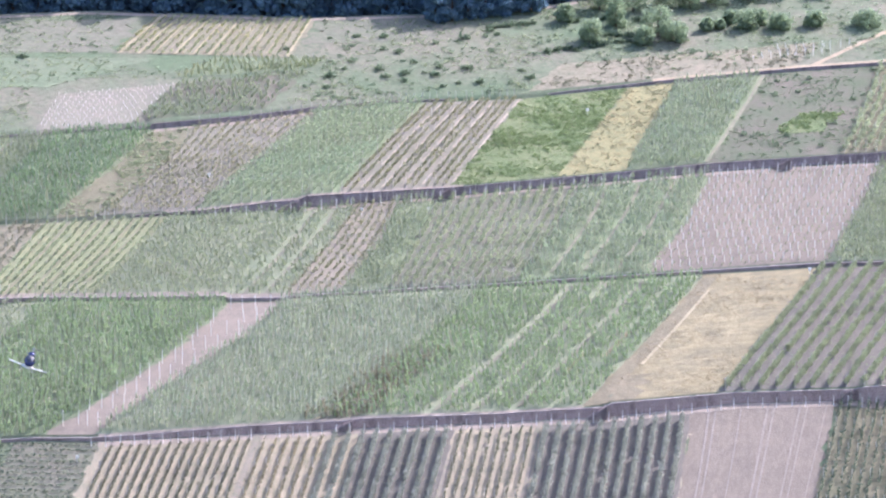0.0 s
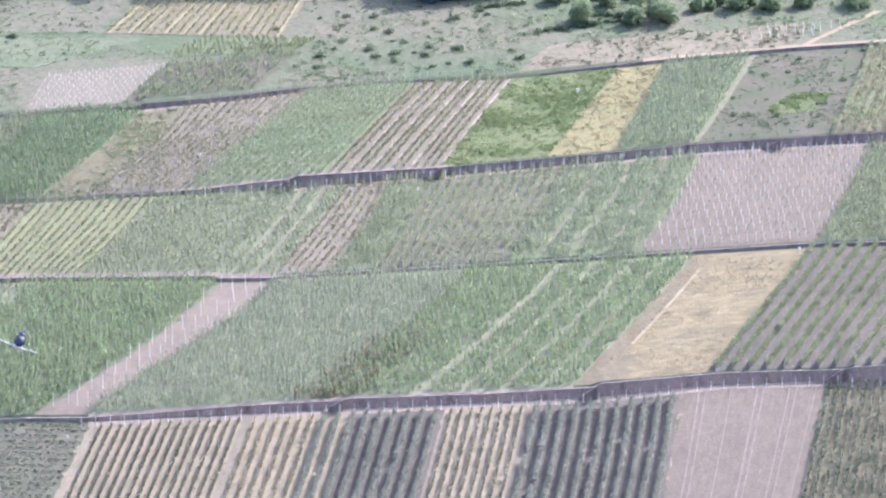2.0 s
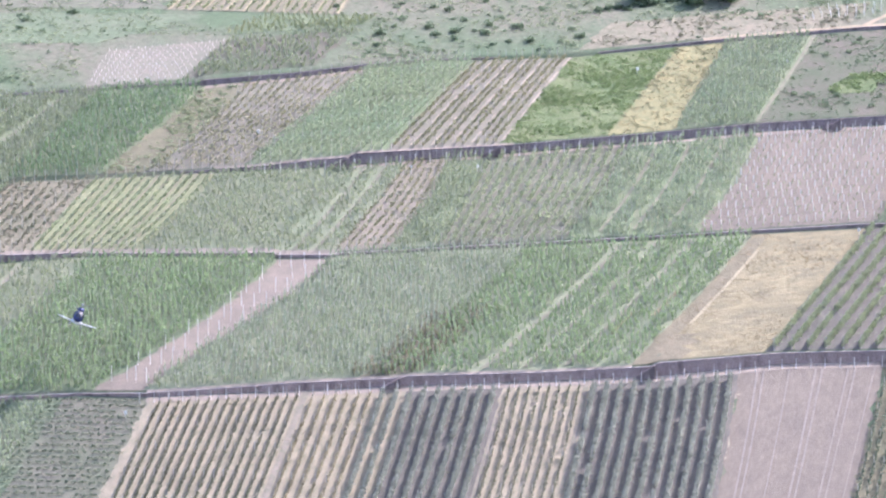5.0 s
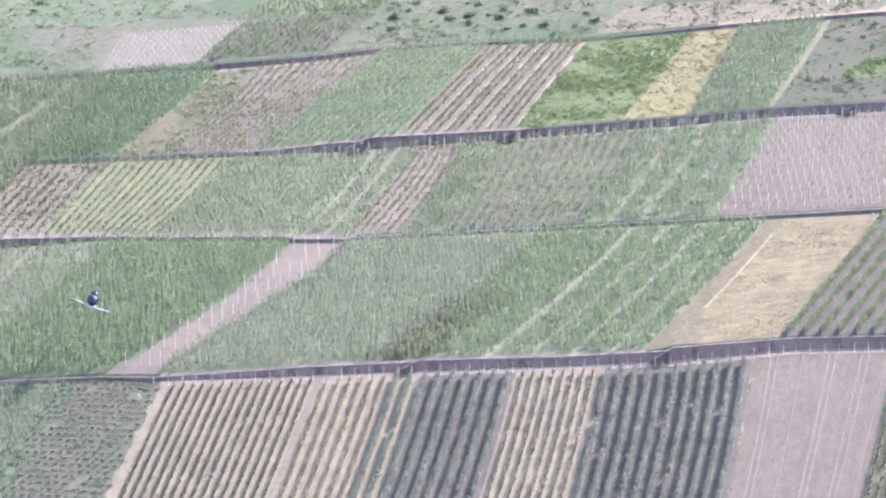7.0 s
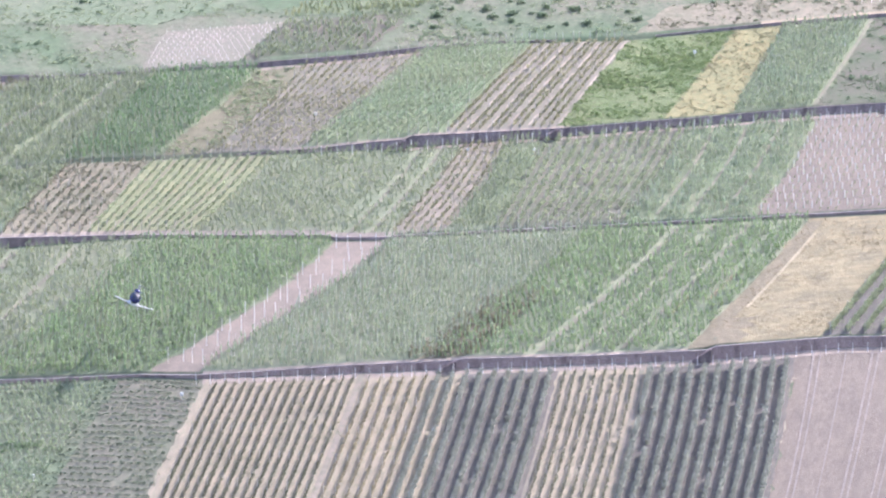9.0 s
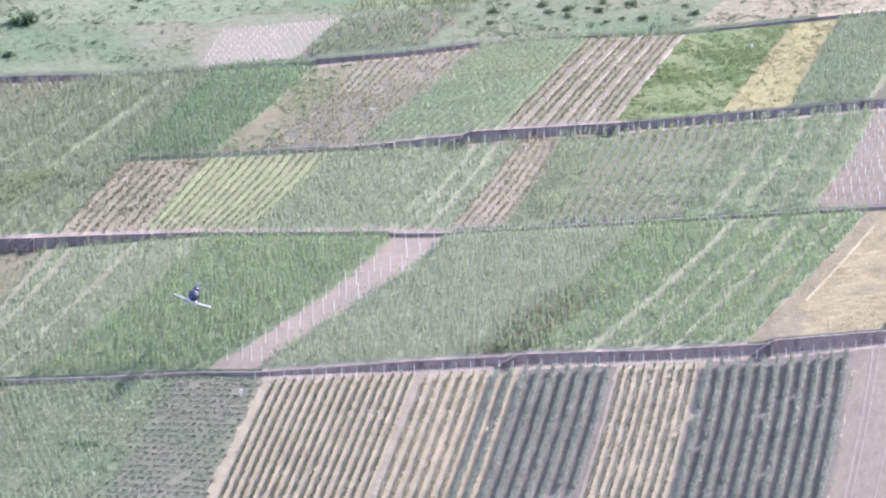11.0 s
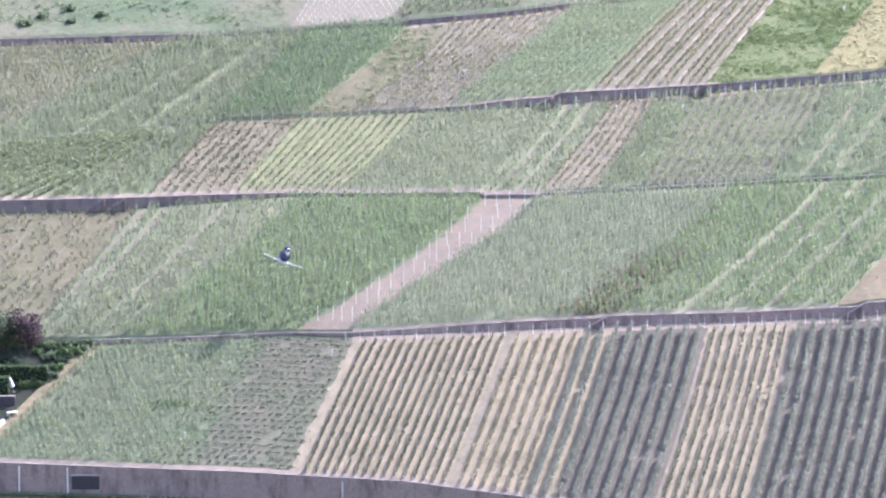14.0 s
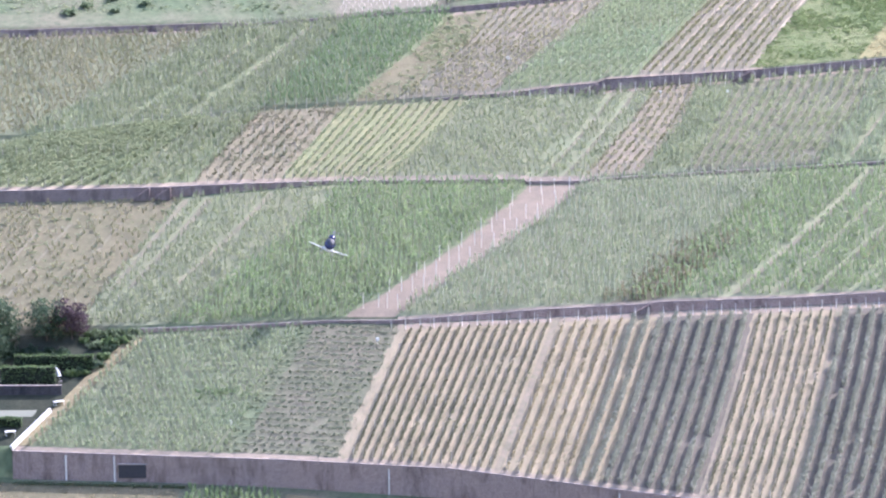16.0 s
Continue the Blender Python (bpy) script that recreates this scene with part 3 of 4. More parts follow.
D01, D12, D23, D34, D45 = (-112, -101, -90, -80), (-72, -66, -61, -57), (-55.2, -49.2, -43.6, -39.4), (-47.9, -40.3, -35.1, -31.8), (-30.7, -22.8, -15.8, -9.7)
D56, D67, D78, D89 = (-6.1, -0.8, 4.6, 10.2), (14.1, 18.5, 23.0, 27.5), (32.6, 37.6, 42.4, 46.8), (44.9, 48.8, 52.6, 56.3)
D910, D1011 = (59.6, 64.5, 69.0, 73.1), (83.1, 87.5, 91.2, 94.2)
# lowest terrace
a1 = P("field_young_vines", A01, A12, 1)
a2 = P("field_row_block", A12, A23, 1)
a3 = P("field_bare_slate", A23, A34, 1)
a4 = P("field_fine_vines", A34, (94, 106), 1)
# middle terrace
b0 = P("field_weedy_brown", (-130, -116), B01, 2)
b1a = P("field_laned_green", B01, B1M, 2)
b1 = P("field_dense_green", B1M, B12, 2)
b2 = P("field_young_strip", B12, B23, 2)
b3 = P("field_wide_green", B23, B34, 2)
b4 = P("field_dry_meadow", B34, B45, 2)
b5 = P("field_dark_rows", B45, (98, 116), 2)
# upper terrace
c0 = P("field_left_green", (-150, -108), C01, 3)
c1 = P("field_weedy_strip", C01, C12, 3)
c2 = P("field_yellow_stripes", C12, C23, 3)
c3 = P("field_lime", C23, C34, 3)
c4 = P("field_brown_rows", C34, C45, 3)
c5 = P("field_green_wedge", C45, C56, 3)
c6 = P("field_grey_rows", C56, C67, 3)
c7 = P("field_green_rows", C67, C78, 3)
c8 = P("field_new_planting", C78, C89, 3)
c9 = P("field_right_green", C89, (112, 125), 3)
# high terrace
d0 = P("field_brownish_vines", (-165, -122), D01, 4)
d1 = P("field_mixed_green", D01, D12, 4)
d2 = P("field_dark_green", D12, D23, 4)
d3 = P("field_tan_scrub", D23, D34, 4)
d4 = P("field_brown_trellis", D34, D45, 4)
d5 = P("field_green_trellis", D45, D56, 4)
d6 = P("field_striped_rows", D56, D67, 4)
d7 = P("field_lush_grass", D67, D78, 4)
d8 = P("field_yellow_grass", D78, D89, 4)
d9 = P("field_dark_vines", D89, D910, 4)
d10 = P("field_fallow", D910, D1011, 4)
d11 = P("field_right_vines", D1011, (118, 128), 4)
# hilltop
e0 = P("field_pink_planting", (-60.4, -57.5), (-42.9, -35.2), None, (45.6, 48.2, 59.2, 63.3))
e1 = P("field_brown_vines", (-42.9, -35.2), (-19.5, -12.0), None, (48.2, 52.7, 63.3, 67.7))
e2 = P("field_top_rows", (-48.2, -41.0), (-14.9, -10.8), None, (76.3, 74.1, 93.4, 91.6))
e3 = P("field_tan_bank", (29.0, 35.0), (79.0, 84.5), None, (59.8, 69.2, 70.4, 79.6))
e4 = P("field_grass_vines", (-36.5, -29.0), (-12.0, -8.0), None, (65.5, 68.5, 74.0, 73.0))

FIELDS = (
    (a1, DEEPTURF, "lower vineyard soil with green turf"), (a2, TANROW, "tan straw-covered alleys between trellised rows"),
    (a3, SLATE, "bare pinkish slate soil with wheel tracks"), (a4, OLDFIELD, "brown vineyard soil"),
    (b0, OLDFIELD, "weedy brown fallow terrace"), (b1, GREENROW, "green vineyard turf"), (b1a, LIMEROW, "green vineyard turf with bare lanes"), (b2, YOUNGSTRIP, "bare pinkish slate strip of young vines"),
    (b3, LIMEROW, "green vineyard turf"), (b4, STRAW, "dry mown straw-coloured meadow"), (b5, GREYROW, "brown soil under dark vine rows"),
    (c0, GREENROW, "green vineyard turf"), (c1, SCRUB, "weedy brown vineyard strip"), (c2, YELLOWROW, "yellow turf between vine rows"),
    (c3, LIMEROW, "lime green vineyard turf"), (c4, EARTH, "brown earth between vine rows"), (c5, GREENROW, "green vineyard turf"),
    (c6, ROUGH, "greyish earth between vine rows"), (c7, GREENROW, "green vineyard turf"), (c8, SLATE, "pinkish slate soil of a new planting"),
    (c9, GREENROW, "green vineyard turf"), (d0, LIMEROW, "brownish green vineyard turf"), (d1, GREENROW, "green vineyard turf"), (d2, GREENROW, "green vineyard turf"),
    (d3, OLDFIELD, "tan scrubby fallow strip"), (d4, CLAYROW, "brown earth between trellised vines"), (d5, GREENROW, "green vineyard turf"),
    (d6, CLAYROW, "brown earth with pale bare strips"), (d7, LUSH, "lush bright green grass parcel"), (d8, STRAWGREEN, "yellowed dry grass parcel"),
    (d9, GREENROW, "green vineyard turf"), (d10, FALLOW, "greyish fallow parcel with weeds"), (d11, OLDFIELD, "brown vineyard soil"),
    (e0, CLAYROW, "pinkish soil of a hilltop planting"), (e1, FALLOW, "brown earth on the hilltop slope"), (e2, SCRUB, "pale turf between hilltop rows"),
    (e3, SCRUB, "tan grassy bank"), (e4, GREENROW, "green hilltop turf"),
)
for fp, fm, fl in FIELDS:
    patch(fp, fm, fl)


# tracks along the walls
def track(k, x0, x1, off, width, material, label):
    """A track on the terrace's edge above wall k, or below it for a negative offset."""
    n = int((x1 - x0) / 1.2) + 1
    x = np.repeat(np.linspace(x0, x1, n)[:, None], 3, 1)
    y = wall_y(k, x) + off + np.array([[0, 0.5, 1]]) * width
    rng = np.random.default_rng(int(x1 * 7) % 977 + k)
    y = y + rng.normal(0, 0.05, y.shape)
    z = land(x, y) + 0.085
    i = np.arange(n * 3).reshape(n, 3)
    f = np.stack([i[:-1, :-1], i[1:, :-1], i[1:, 1:], i[:-1, 1:]], axis=-1).reshape(-1, 4)
    tagged(new("track", mesh_from("track", np.stack([x, y, z], -1).reshape(-1, 3), f, material)), label, "track", kind="structure")


track(2, -125, -14, 0.1, 1.0, PATH, "pale pinkish track along the low wall")
track(1, -44, 34, 0.1, 0.45, PATH, "pale track along the wall top")
track(1, -44, 100, -1.7, 1.3, PATH, "pale gravel strip at the wall foot")
track(0, -102, 50, 0.1, 0.8, PATH, "pinkish earth edge above the tall wall")
track(3, -36, 16, 0.1, 0.6, PATH, "pale earth edge above the wall")
track(3, -12, 100, -1.5, 0.8, PATH, "pale gravel strip at the wall foot")
track(4, -39, -10, -1.4, 0.9, PATH, "pale earth strip under the hilltop wall")
track(4, 52, 110, 0.1, 0.9, SAND, "sandy track along the hilltop wall")
fe = np.linspace(-100, 40, 117)
ft = np.stack([np.repeat(fe, 2), (np.interp(fe, EDGE[0], EDGE[1])[:, None] + np.array([[-1.6, -0.4]])).ravel()], -1)
fi = np.arange(0, 232, 2)
tagged(new("track", mesh_from("track", np.column_stack([ft, land(ft[:, 0], ft[:, 1]) + 0.09]), np.stack([fi, fi + 2, fi + 3, fi + 1], -1), PATH)), "pale track along the forest edge", "track", kind="structure")
for qn, qx, qy, qm in (("field_brown_meadow", (-92, -49, -80, -44), (78.0, 76.6, 90.0, 93.0), ROUGH), ("field_pale_meadow", (-13, 12, -9, 12), (80.0, 82.0, 91.0, 93.0), ROUGH),
                       ("field_green_meadow", (-104, -58, -86, -40), (62.0, 62.0, 75.0, 74.0), DEEPTURF)):
    patch(P(qn, (qx[0], qx[2]), (qx[1], qx[3]), None, qy), qm, "rough hilltop grass", 0.05, name=qn, fray=1.2)
track(4, -120, -84, -1.2, 0.8, PATH, "pale earth strip under the hilltop wall")

for lu, lw in ((0.05, 0.9), (0.2, 1.1), (0.58, 0.8)):
    lane(b1a, lu, lw, LANE, "pale bare lane between vines", (0.25, 0.97))
for lu, lw, lr in ((0.47, 0.5, (0.0, 0.4)), (0.69, 1.0, (0.02, 0.98)), (0.775, 0.7, (0.02, 0.98)), (0.86, 0.8, (0.02, 0.98))):
    lane(b3, lu, lw, LANE, "pale bare lane between vines", lr)
lane(b3, 0.94, 0.9, STRAW, "dry straw lane between vines", (0.36, 0.55))
lane(b3, 0.885, 0.8, STRAW, "dry straw lane between vines", (0.24, 0.40))
for lu in (0.79, 0.90):
    lane(c3, lu, 0.7, LANE, "pale bare lane between vines", (0.02, 0.98))
for lu in (0.22, 0.48, 0.74):
    lane(c7, lu, 0.5, LANE, "pale bare lane between vines", (0.05, 0.95))
lane(d9, 0.98, 0.7, LANE, "pale path down the slope")
patch(b4, BROWNGRASS, "brown grassy margin of the dry meadow", 0.09, (0.0, 0.14), (0.0, 0.97), "field_margin", 0.3)
patch(b4, BROWNGRASS, "brown bare corner of the dry meadow", 0.11, (0.05, 0.34), (0.0, 0.2), "field_bare_corner", 0.9)
lane(b4, 0.16, 0.6, PALESTRAW, "pale bare wheel track", (0.28, 0.86))
for li, lu in enumerate((0.18, 0.37, 0.54, 0.72, 0.985)):
    for lw in ((0.03, 0.16), (0.26, 0.36), (0.42, 0.60), (0.65, 0.84), (0.86, 0.99)):
        dx = 0.03 * math.sin(li * 3.1 + lw[0] * 9)
        lane(d6, lu, 0.5 if lw[0] > 0.4 else 0.3, PALESTRIP, "pale bare strip between vine rows", (max(0.0, lw[0] + dx), min(1.0, lw[1] + dx)))
for lu, lw in ((0.13, 0.32), (0.175, 0.28), (0.35, 0.22), (0.53, 0.34), (0.575, 0.30), (0.75, 0.28), (0.80, 0.24), (0.93, 0.2)):
    lane(a3, lu, lw, WHEEL, "pale wheel track")
for li in range(1, 9):
    lane(c2, li / 9.5, 0.4, SCRUB, "dry yellow alley")
for li in range(10):
    lane(e2, 0.03 + li * 0.104 + 0.012 * math.sin(li * 2.3), 0.35 + 0.25 * (li % 3 == 0), PALESTRAW, "pale straw alley on the hilltop")
for lu in (0.2, 0.42, 0.55, 0.8):
    lane(b0, lu, 0.5, LANE, "pale bare lane", (0.2, 0.8))
for lu in (0.25, 0.5, 0.75):
    lane(c1, lu, 0.5, LANE, "pale bare lane", (0.05, 0.95))
for lu in (0.42, 0.72):
    lane(d1, lu, 0.8, LANE, "pale bare lane between vines", (0.45, 0.97))

# ---- vines ----
BLOCK = ((0.02, 0.265, 1.6, VINEBROWN, 0.08, 30, 0.8), (0.275, 0.39, 1.8, VINEOLIVE, 0.10, 30, 0.95), (0.39, 0.60, 2.3, VINEBLUE, 0.20, 130, 1.4), (0.605, 0.74, 1.7, VINEBROWN, 0.09, 28, 0.95), (0.745, 1.0, 2.3, VINEBLUE, 0.21, 140, 1.5))
for bi, (u0, u1, gap, leaf, wide, dens, tall) in enumerate(BLOCK):
    vine_rows(a2, gap, leaf, "trellised vine row of the lower block on tan soil", "rows of the lower block", height=tall, width=wide, density=dens, size=0.22 if leaf is VINEBLUE else 0.28, seed=110 + bi,
              post="wood", every=7.0, u=(u0, u1), w=(0.0, 0.955), miss=0.04, clump=0.1 if leaf is VINEBLUE else 0.35)
# alleys whose soil is darkened to stand for the rows' shadows
patch(a2, GREYROW, "slate alleys darkened for row shade between trellised rows", 0.07, (0.44, 0.60), name="field_grey_alleys", fray=0.1)
patch(a2, GREYROW, "slate alleys darkened for row shade between trellised rows", 0.07, (0.75, 1.0), name="field_grey_alleys", fray=0.1)
lane(a2, 0.268, 1.0, EARTH, "straw-covered alley")
lane(a2, 0.603, 0.8, EARTH, "straw-covered alley", (0.0, 0.8))
lane(a2, 0.742, 0.8, EARTH, "reddish bare alley", (0.4, 1.0))
lane(a2, 0.010, 0.7, TANROW, "dry grass margin beside the rows")
vine_rows(b5, 2.7, VINE, "green trellised vine row on brown soil", "rows beside the dry meadow", height=1.45, width=0.2, density=120, size=0.22, seed=12, clump=0.12)
vine_rows(c6, 1.9, VINE, "greyish green vine row on bare earth", "grey rows", height=1.0, width=0.26, density=30, size=0.28, seed=13, miss=0.12)
vine_rows(c4, 1.6, VINEPALE, "sparse brownish vine row", "brown rows", height=0.95, width=0.14, density=14, seed=14, miss=0.25)
for si, su in enumerate(((0.0, 0.16), (0.20, 0.35), (0.39, 0.52), (0.56, 0.70), (0.74, 0.97))):
    vine_rows(d6, 1.4, VINEPALE, "sparse vine row on brown striped soil", "striped rows", height=0.85, width=0.14, density=20, seed=150 + si, miss=0.2, u=su)
vine_rows(d4, 1.5, VINEPALE, "sparse brownish trellised vine row", "brown trellis rows", height=0.95, width=0.14, density=13, seed=16, miss=0.25)
vine_rows(d5, 1.55, VINEHAZE, "green trellised vine row", "green trellis rows", height=1.6, width=0.14, density=46, size=0.22, seed=17)
vine_rows(c2, 1.6, VINE, "lime green vine row with yellow alleys", "yellow striped rows", height=0.8, width=0.12, density=14, seed=18, every=12.0)
vine_rows(e2, 1.6, VINELIME, "sparse vine row on the hilltop", "hilltop rows", height=0.8, width=0.14, density=9, seed=19, post=None)
vine_rows(d11, 1.9, VINE, "green vine row on brown soil", "far rows", height=1.6, density=24, seed=20)
vine_rows(a4, 1.5, VINESHADE, "green vine row on brown soil", "outer lower rows", height=1.2, width=0.16, density=26, size=0.28, seed=21, miss=0.2)
vine_rows(c1, 1.9, VINEBROWN, "neglected weedy vine row", "weedy rows", height=1.2, width=0.14, density=15, seed=22, miss=0.3)

pole_vines(a1, VINEHAZE, "fresh green vines on single stakes", 1.05, 1.28, 1.3, 20, 0.2, seed=31, u=(0, 0.64), wide=0.14, jitter=0.6, miss=0.04, tall=2.2)
patch(a1, ROUGH, "brown soil with green weeds", 0.07, (0.68, 1.0), name="field_brown_soil", fray=0.25)
pole_vines(a1, VINESHADE, "low vines in level rows on brown soil", 1.25, 1.28, 0.6, 20, 0.24, seed=32, u=(0.62, 1.0), miss=0.02, jitter=0.12, wide=0.12, tall=1.0, stake=False, flat=2.6, stagger=0.4)
pole_vines(b1, VINEFRESH, "dense fresh green vines on single stakes", 0.84, 1.15, 1.9, 17, 0.2, seed=33, wide=0.09, jitter=1.2)
pole_vines(b1a, VINE, "green vines on single stakes with pale lanes", 0.95, 1.2, 1.6, 15, 0.2, seed=34, miss=0.1, free=((0.05, 0.5), (0.2, 0.7), (0.58, 0.4)))
pole_vines(b3, VINEHAZE, "dense greyish green vines on single stakes", 0.8, 1.2, 1.9, 15, 0.19, seed=35, u=(0, 0.475), wide=0.08, pale=True, jitter=0.7)
pole_vines(b3, VINEFRESH, "green vines on single stakes with pale lanes", 0.84, 1.15, 1.8, 17, 0.2, seed=36, u=(0.47, 1.0), miss=0.06, wide=0.09, jitter=0.9, free=((0.69, 0.9), (0.775, 0.5), (0.86, 0.5), (0.94, 0.3)))
patch(b3, OLDFIELD, "brownish worn soil among the vines", 0.08, (0.44, 0.55), (0.0, 0.4), "field_worn_soil", 0.6)
pole_vines(b3, VINEOLIVE, "yellowed vines on single stakes", 1.0, 1.2, 1.5, 14, 0.2, seed=136, u=(0.42, 0.56), w=(0, 0.5), miss=0.35)
vine_rows(c0, 2.3, VINE, "green vine row with pale turf between", "left rows", height=1.2, width=0.34, density=60, size=0.28, seed=37, post="wood", every=12.0, u=(0, 0.8))
pole_vines(c0, VINE, "fresh green vines on single stakes", 0.95, 1.15, 1.5, 16, 0.2, seed=137, u=(0.8, 1.0))
pole_vines(c3, VINE, "lime green vines on single stakes", 0.95, 1.2, 1.5, 14, 0.2, seed=38, wide=0.12, free=((0.79, 0.4), (0.90, 0.3)))
pole_vines(c5, VINE, "green wedge of vines on stakes", 0.85, 1.1, 1.8, 16, 0.2, seed=39)
pole_vines(c7, VINEHAZE, "green vines on single stakes", 0.95, 1.1, 1.7, 16, 0.2, seed=40, miss=0.1, free=((0.22, 0.3), (0.48, 0.4), (0.74, 0.3)))
pole_vines(c9, VINE, "green vines on single stakes", 0.9, 1.1, 1.8, 16, 0.2, seed=41)
pole_vines(d0, VINEPALE, "pale brownish vines on single stakes", 1.05, 1.15, 1.2, 13, 0.2, seed=42, miss=0.1, wide=0.16)
pole_vines(d1, VINE, "green vines on single stakes", 0.9, 1.1, 1.6, 15, 0.2, seed=43, free=((0.42, 0.4), (0.72, 0.5)))
pole_vines(d2, VINEDARK, "dense dark green vines on single stakes", 0.82, 1.05, 2.0, 17, 0.2, seed=44, wide=0.09)
pole_vines(d9, VINEHAZE, "greyish green vines on single stakes", 0.84, 1.05, 1.7, 16, 0.2, seed=45, u=(0, 0.955), wide=0.09)
pole_vines(e1, VINE, "sparse vines on the hilltop slope", 1.46, 1.12, 1.0, 14, 0.22, seed=46, miss=0.2)
pole_vines(e4, VINELIME, "fresh green hilltop vines", 1.10, 1.12, 1.1, 15, 0.2, seed=47, miss=0.15)
pole_vines(b0, VINEPALE, "thin neglected vines on a brown terrace", 1.2, 1.2, 0.9, 10, 0.2, seed=48, miss=0.5)

stakes(b2, 1.75, 4.4, "tall thin pale stake of a young vine strip", "stakes of the young strip", "rod", 1.0, 51)
stakes(c8, 1.45, 2.6, "thin pale plant stake on pinkish soil", "stakes of the new planting", "tube", 0.85, 52)
stakes(e0, 1.15, 1.5, "short pale stakes of a hilltop planting", "hilltop stakes", "tube", 0.4, 53, single=False)
pole_vines(c8, VINE, "tiny young vines of a new planting", 1.45, 1.3, 0.5, 3, 0.18, seed=54, stake=False, wide=0.1)


# posts that close the rows at the foot of the walls
def end_posts(k, x0, x1, gap, label, group):
    rng = np.random.default_rng(k + 70)
    for x in np.arange(x0, x1, gap):
        x = float(x + rng.normal(0, 0.1))
        y = float(wall_y(k, x)) - 1.6
        ob = new("end_post", post_mesh("steel"))
        ob.location, ob.rotation_euler = (x, y, float(land(x, y))), (rng.normal(0.1, 0.04), rng.normal(0, 0.03), 0)
        tagged(ob, label, "post", group)


end_posts(3, -27, 100, 2.6, "pale end post at a terrace wall", "end posts under the upper wall")
end_posts(1, -45, 100, 2.3, "pale end post at a terrace wall", "end posts under the middle wall")


# ---- trees and bushes ----
def tree(name, x, y, height, spread_r, leaf, label, group="", seed=1, lobes=9, leaves=120, trunk_share=0.3, size=0.5, z=None):
    rng = np.random.default_rng(seed)
    root = new(name, None)
    root.empty_display_size = 0.2
    root.location = (x, y, float(land(x, y)) if z is None else z)
    tagged(root, label, "tree", group)
    bm = bmesh.new()
    top = height * 0.62
    rod(bm, (0, 0, -0.3), (rng.normal(0, 0.1), rng.normal(0, 0.1), top), height * 0.028, height * 0.011, 7)
    hubs = []
    for i in range(lobes):
        a, q = i * 2.4 + rng.uniform(-0.4, 0.4), (i + 0.5) / lobes
        r = spread_r * (0.25 + 0.45 * math.sin(math.pi * (0.15 + 0.8 * q))) * rng.uniform(0.75, 1.15)
        c = Vector((math.cos(a) * r, math.sin(a) * r, height * (trunk_share + (0.80 - trunk_share) * q)))
        hubs.append((c, spread_r * rng.uniform(0.40, 0.60)))
        rod(bm, (0, 0, top * (0.35 + 0.5 * q)), c, height * 0.009, height * 0.004, 5)
    part("trunk", bm, BARK, root)
    cs = []
    for c, r in hubs:
        d = rng.normal(size=(leaves, 3))
        d /= np.linalg.norm(d, axis=1)[:, None]
        cs.append(np.array(c) + d * (r * rng.random((leaves, 1)) ** 0.4) * np.array([1, 1, 0.8]))
    c = np.concatenate(cs)
    v, f = quads_at(c, size * rng.uniform(0.6, 1.4, len(c)), rng)
    cr = new("crown", mesh_from("crown", v, f, leaf))
    cr.parent = root
    return root


def bush(x, y, r, leaf, label, group="", seed=1, leaves=90, name="bush"):
    rng = np.random.default_rng(seed)
    d = rng.normal(size=(leaves, 3))
    d /= np.linalg.norm(d, axis=1)[:, None]
    d[:, 2] = np.abs(d[:, 2])
    k = 1 + 0.35 * np.sin(d[:, 0:1] * 5 + seed) * np.cos(d[:, 1:2] * 4)
    c = d * r * k * rng.random((leaves, 1)) ** 0.35 * np.array([1.15, 1.0, 0.85])
    v, f = quads_at(c, r * 0.42 * rng.uniform(0.6, 1.4, leaves), rng)
    ob = new(name, mesh_from(name, v, f, leaf))
    ob.location = (x, y, float(land(x, y)) + 0.02)
    return tagged(ob, label, "bush", group)


# the forest behind the hilltop
rng = np.random.default_rng(77)
kinds = [tree("forest_tree", -130 + 4 * i, 104, 15 + i, 4.2, FOREST, "tall forest tree behind the hilltop, tinted blue for haze", "forest edge", 80 + i, 16, 170, 0.03, 0.75) for i in range(4)]
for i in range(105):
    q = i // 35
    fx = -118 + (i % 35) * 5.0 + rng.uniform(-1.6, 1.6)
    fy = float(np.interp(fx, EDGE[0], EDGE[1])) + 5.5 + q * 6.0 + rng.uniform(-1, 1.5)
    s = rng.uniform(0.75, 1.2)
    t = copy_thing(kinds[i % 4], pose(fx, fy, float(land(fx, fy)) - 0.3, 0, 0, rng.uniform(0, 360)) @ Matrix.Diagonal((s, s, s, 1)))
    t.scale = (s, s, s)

# the grove above the hilltop wall
GROVE = ((41.4, 80.2, 5.0, 2.4), (46.6, 87.3, 6.4, 2.3), (51.4, 78.8, 3.8, 1.9), (54.4, 82.8, 6.6, 3.0), (57.4, 79.7, 4.2, 2.5), (63.7, 85.2, 2.8, 1.3), (66.4, 86.2, 2.0, 1.1),
         (68.3, 88.6, 2.8, 1.4), (71.3, 85.9, 4.0, 2.2), (74.1, 87.7, 3.6, 1.7), (77.7, 85.8, 3.2, 2.4), (84.3, 87.0, 3.2, 1.9), (94.5, 86.9, 3.4, 2.8),
         (37.1, 89.7, 4.0, 1.8), (50.4, 95.1, 7.0, 2.8), (44.0, 95.5, 7.0, 2.6), (56.5, 97.0, 6.5, 2.6), (61.5, 96.2, 5.0, 2.4), (66.5, 98.0, 6.0, 2.8), (73.0, 100.0, 6.0, 2.8), (80.0, 103.0, 7.0, 2.8), (90.0, 104.0, 7.0, 2.6))
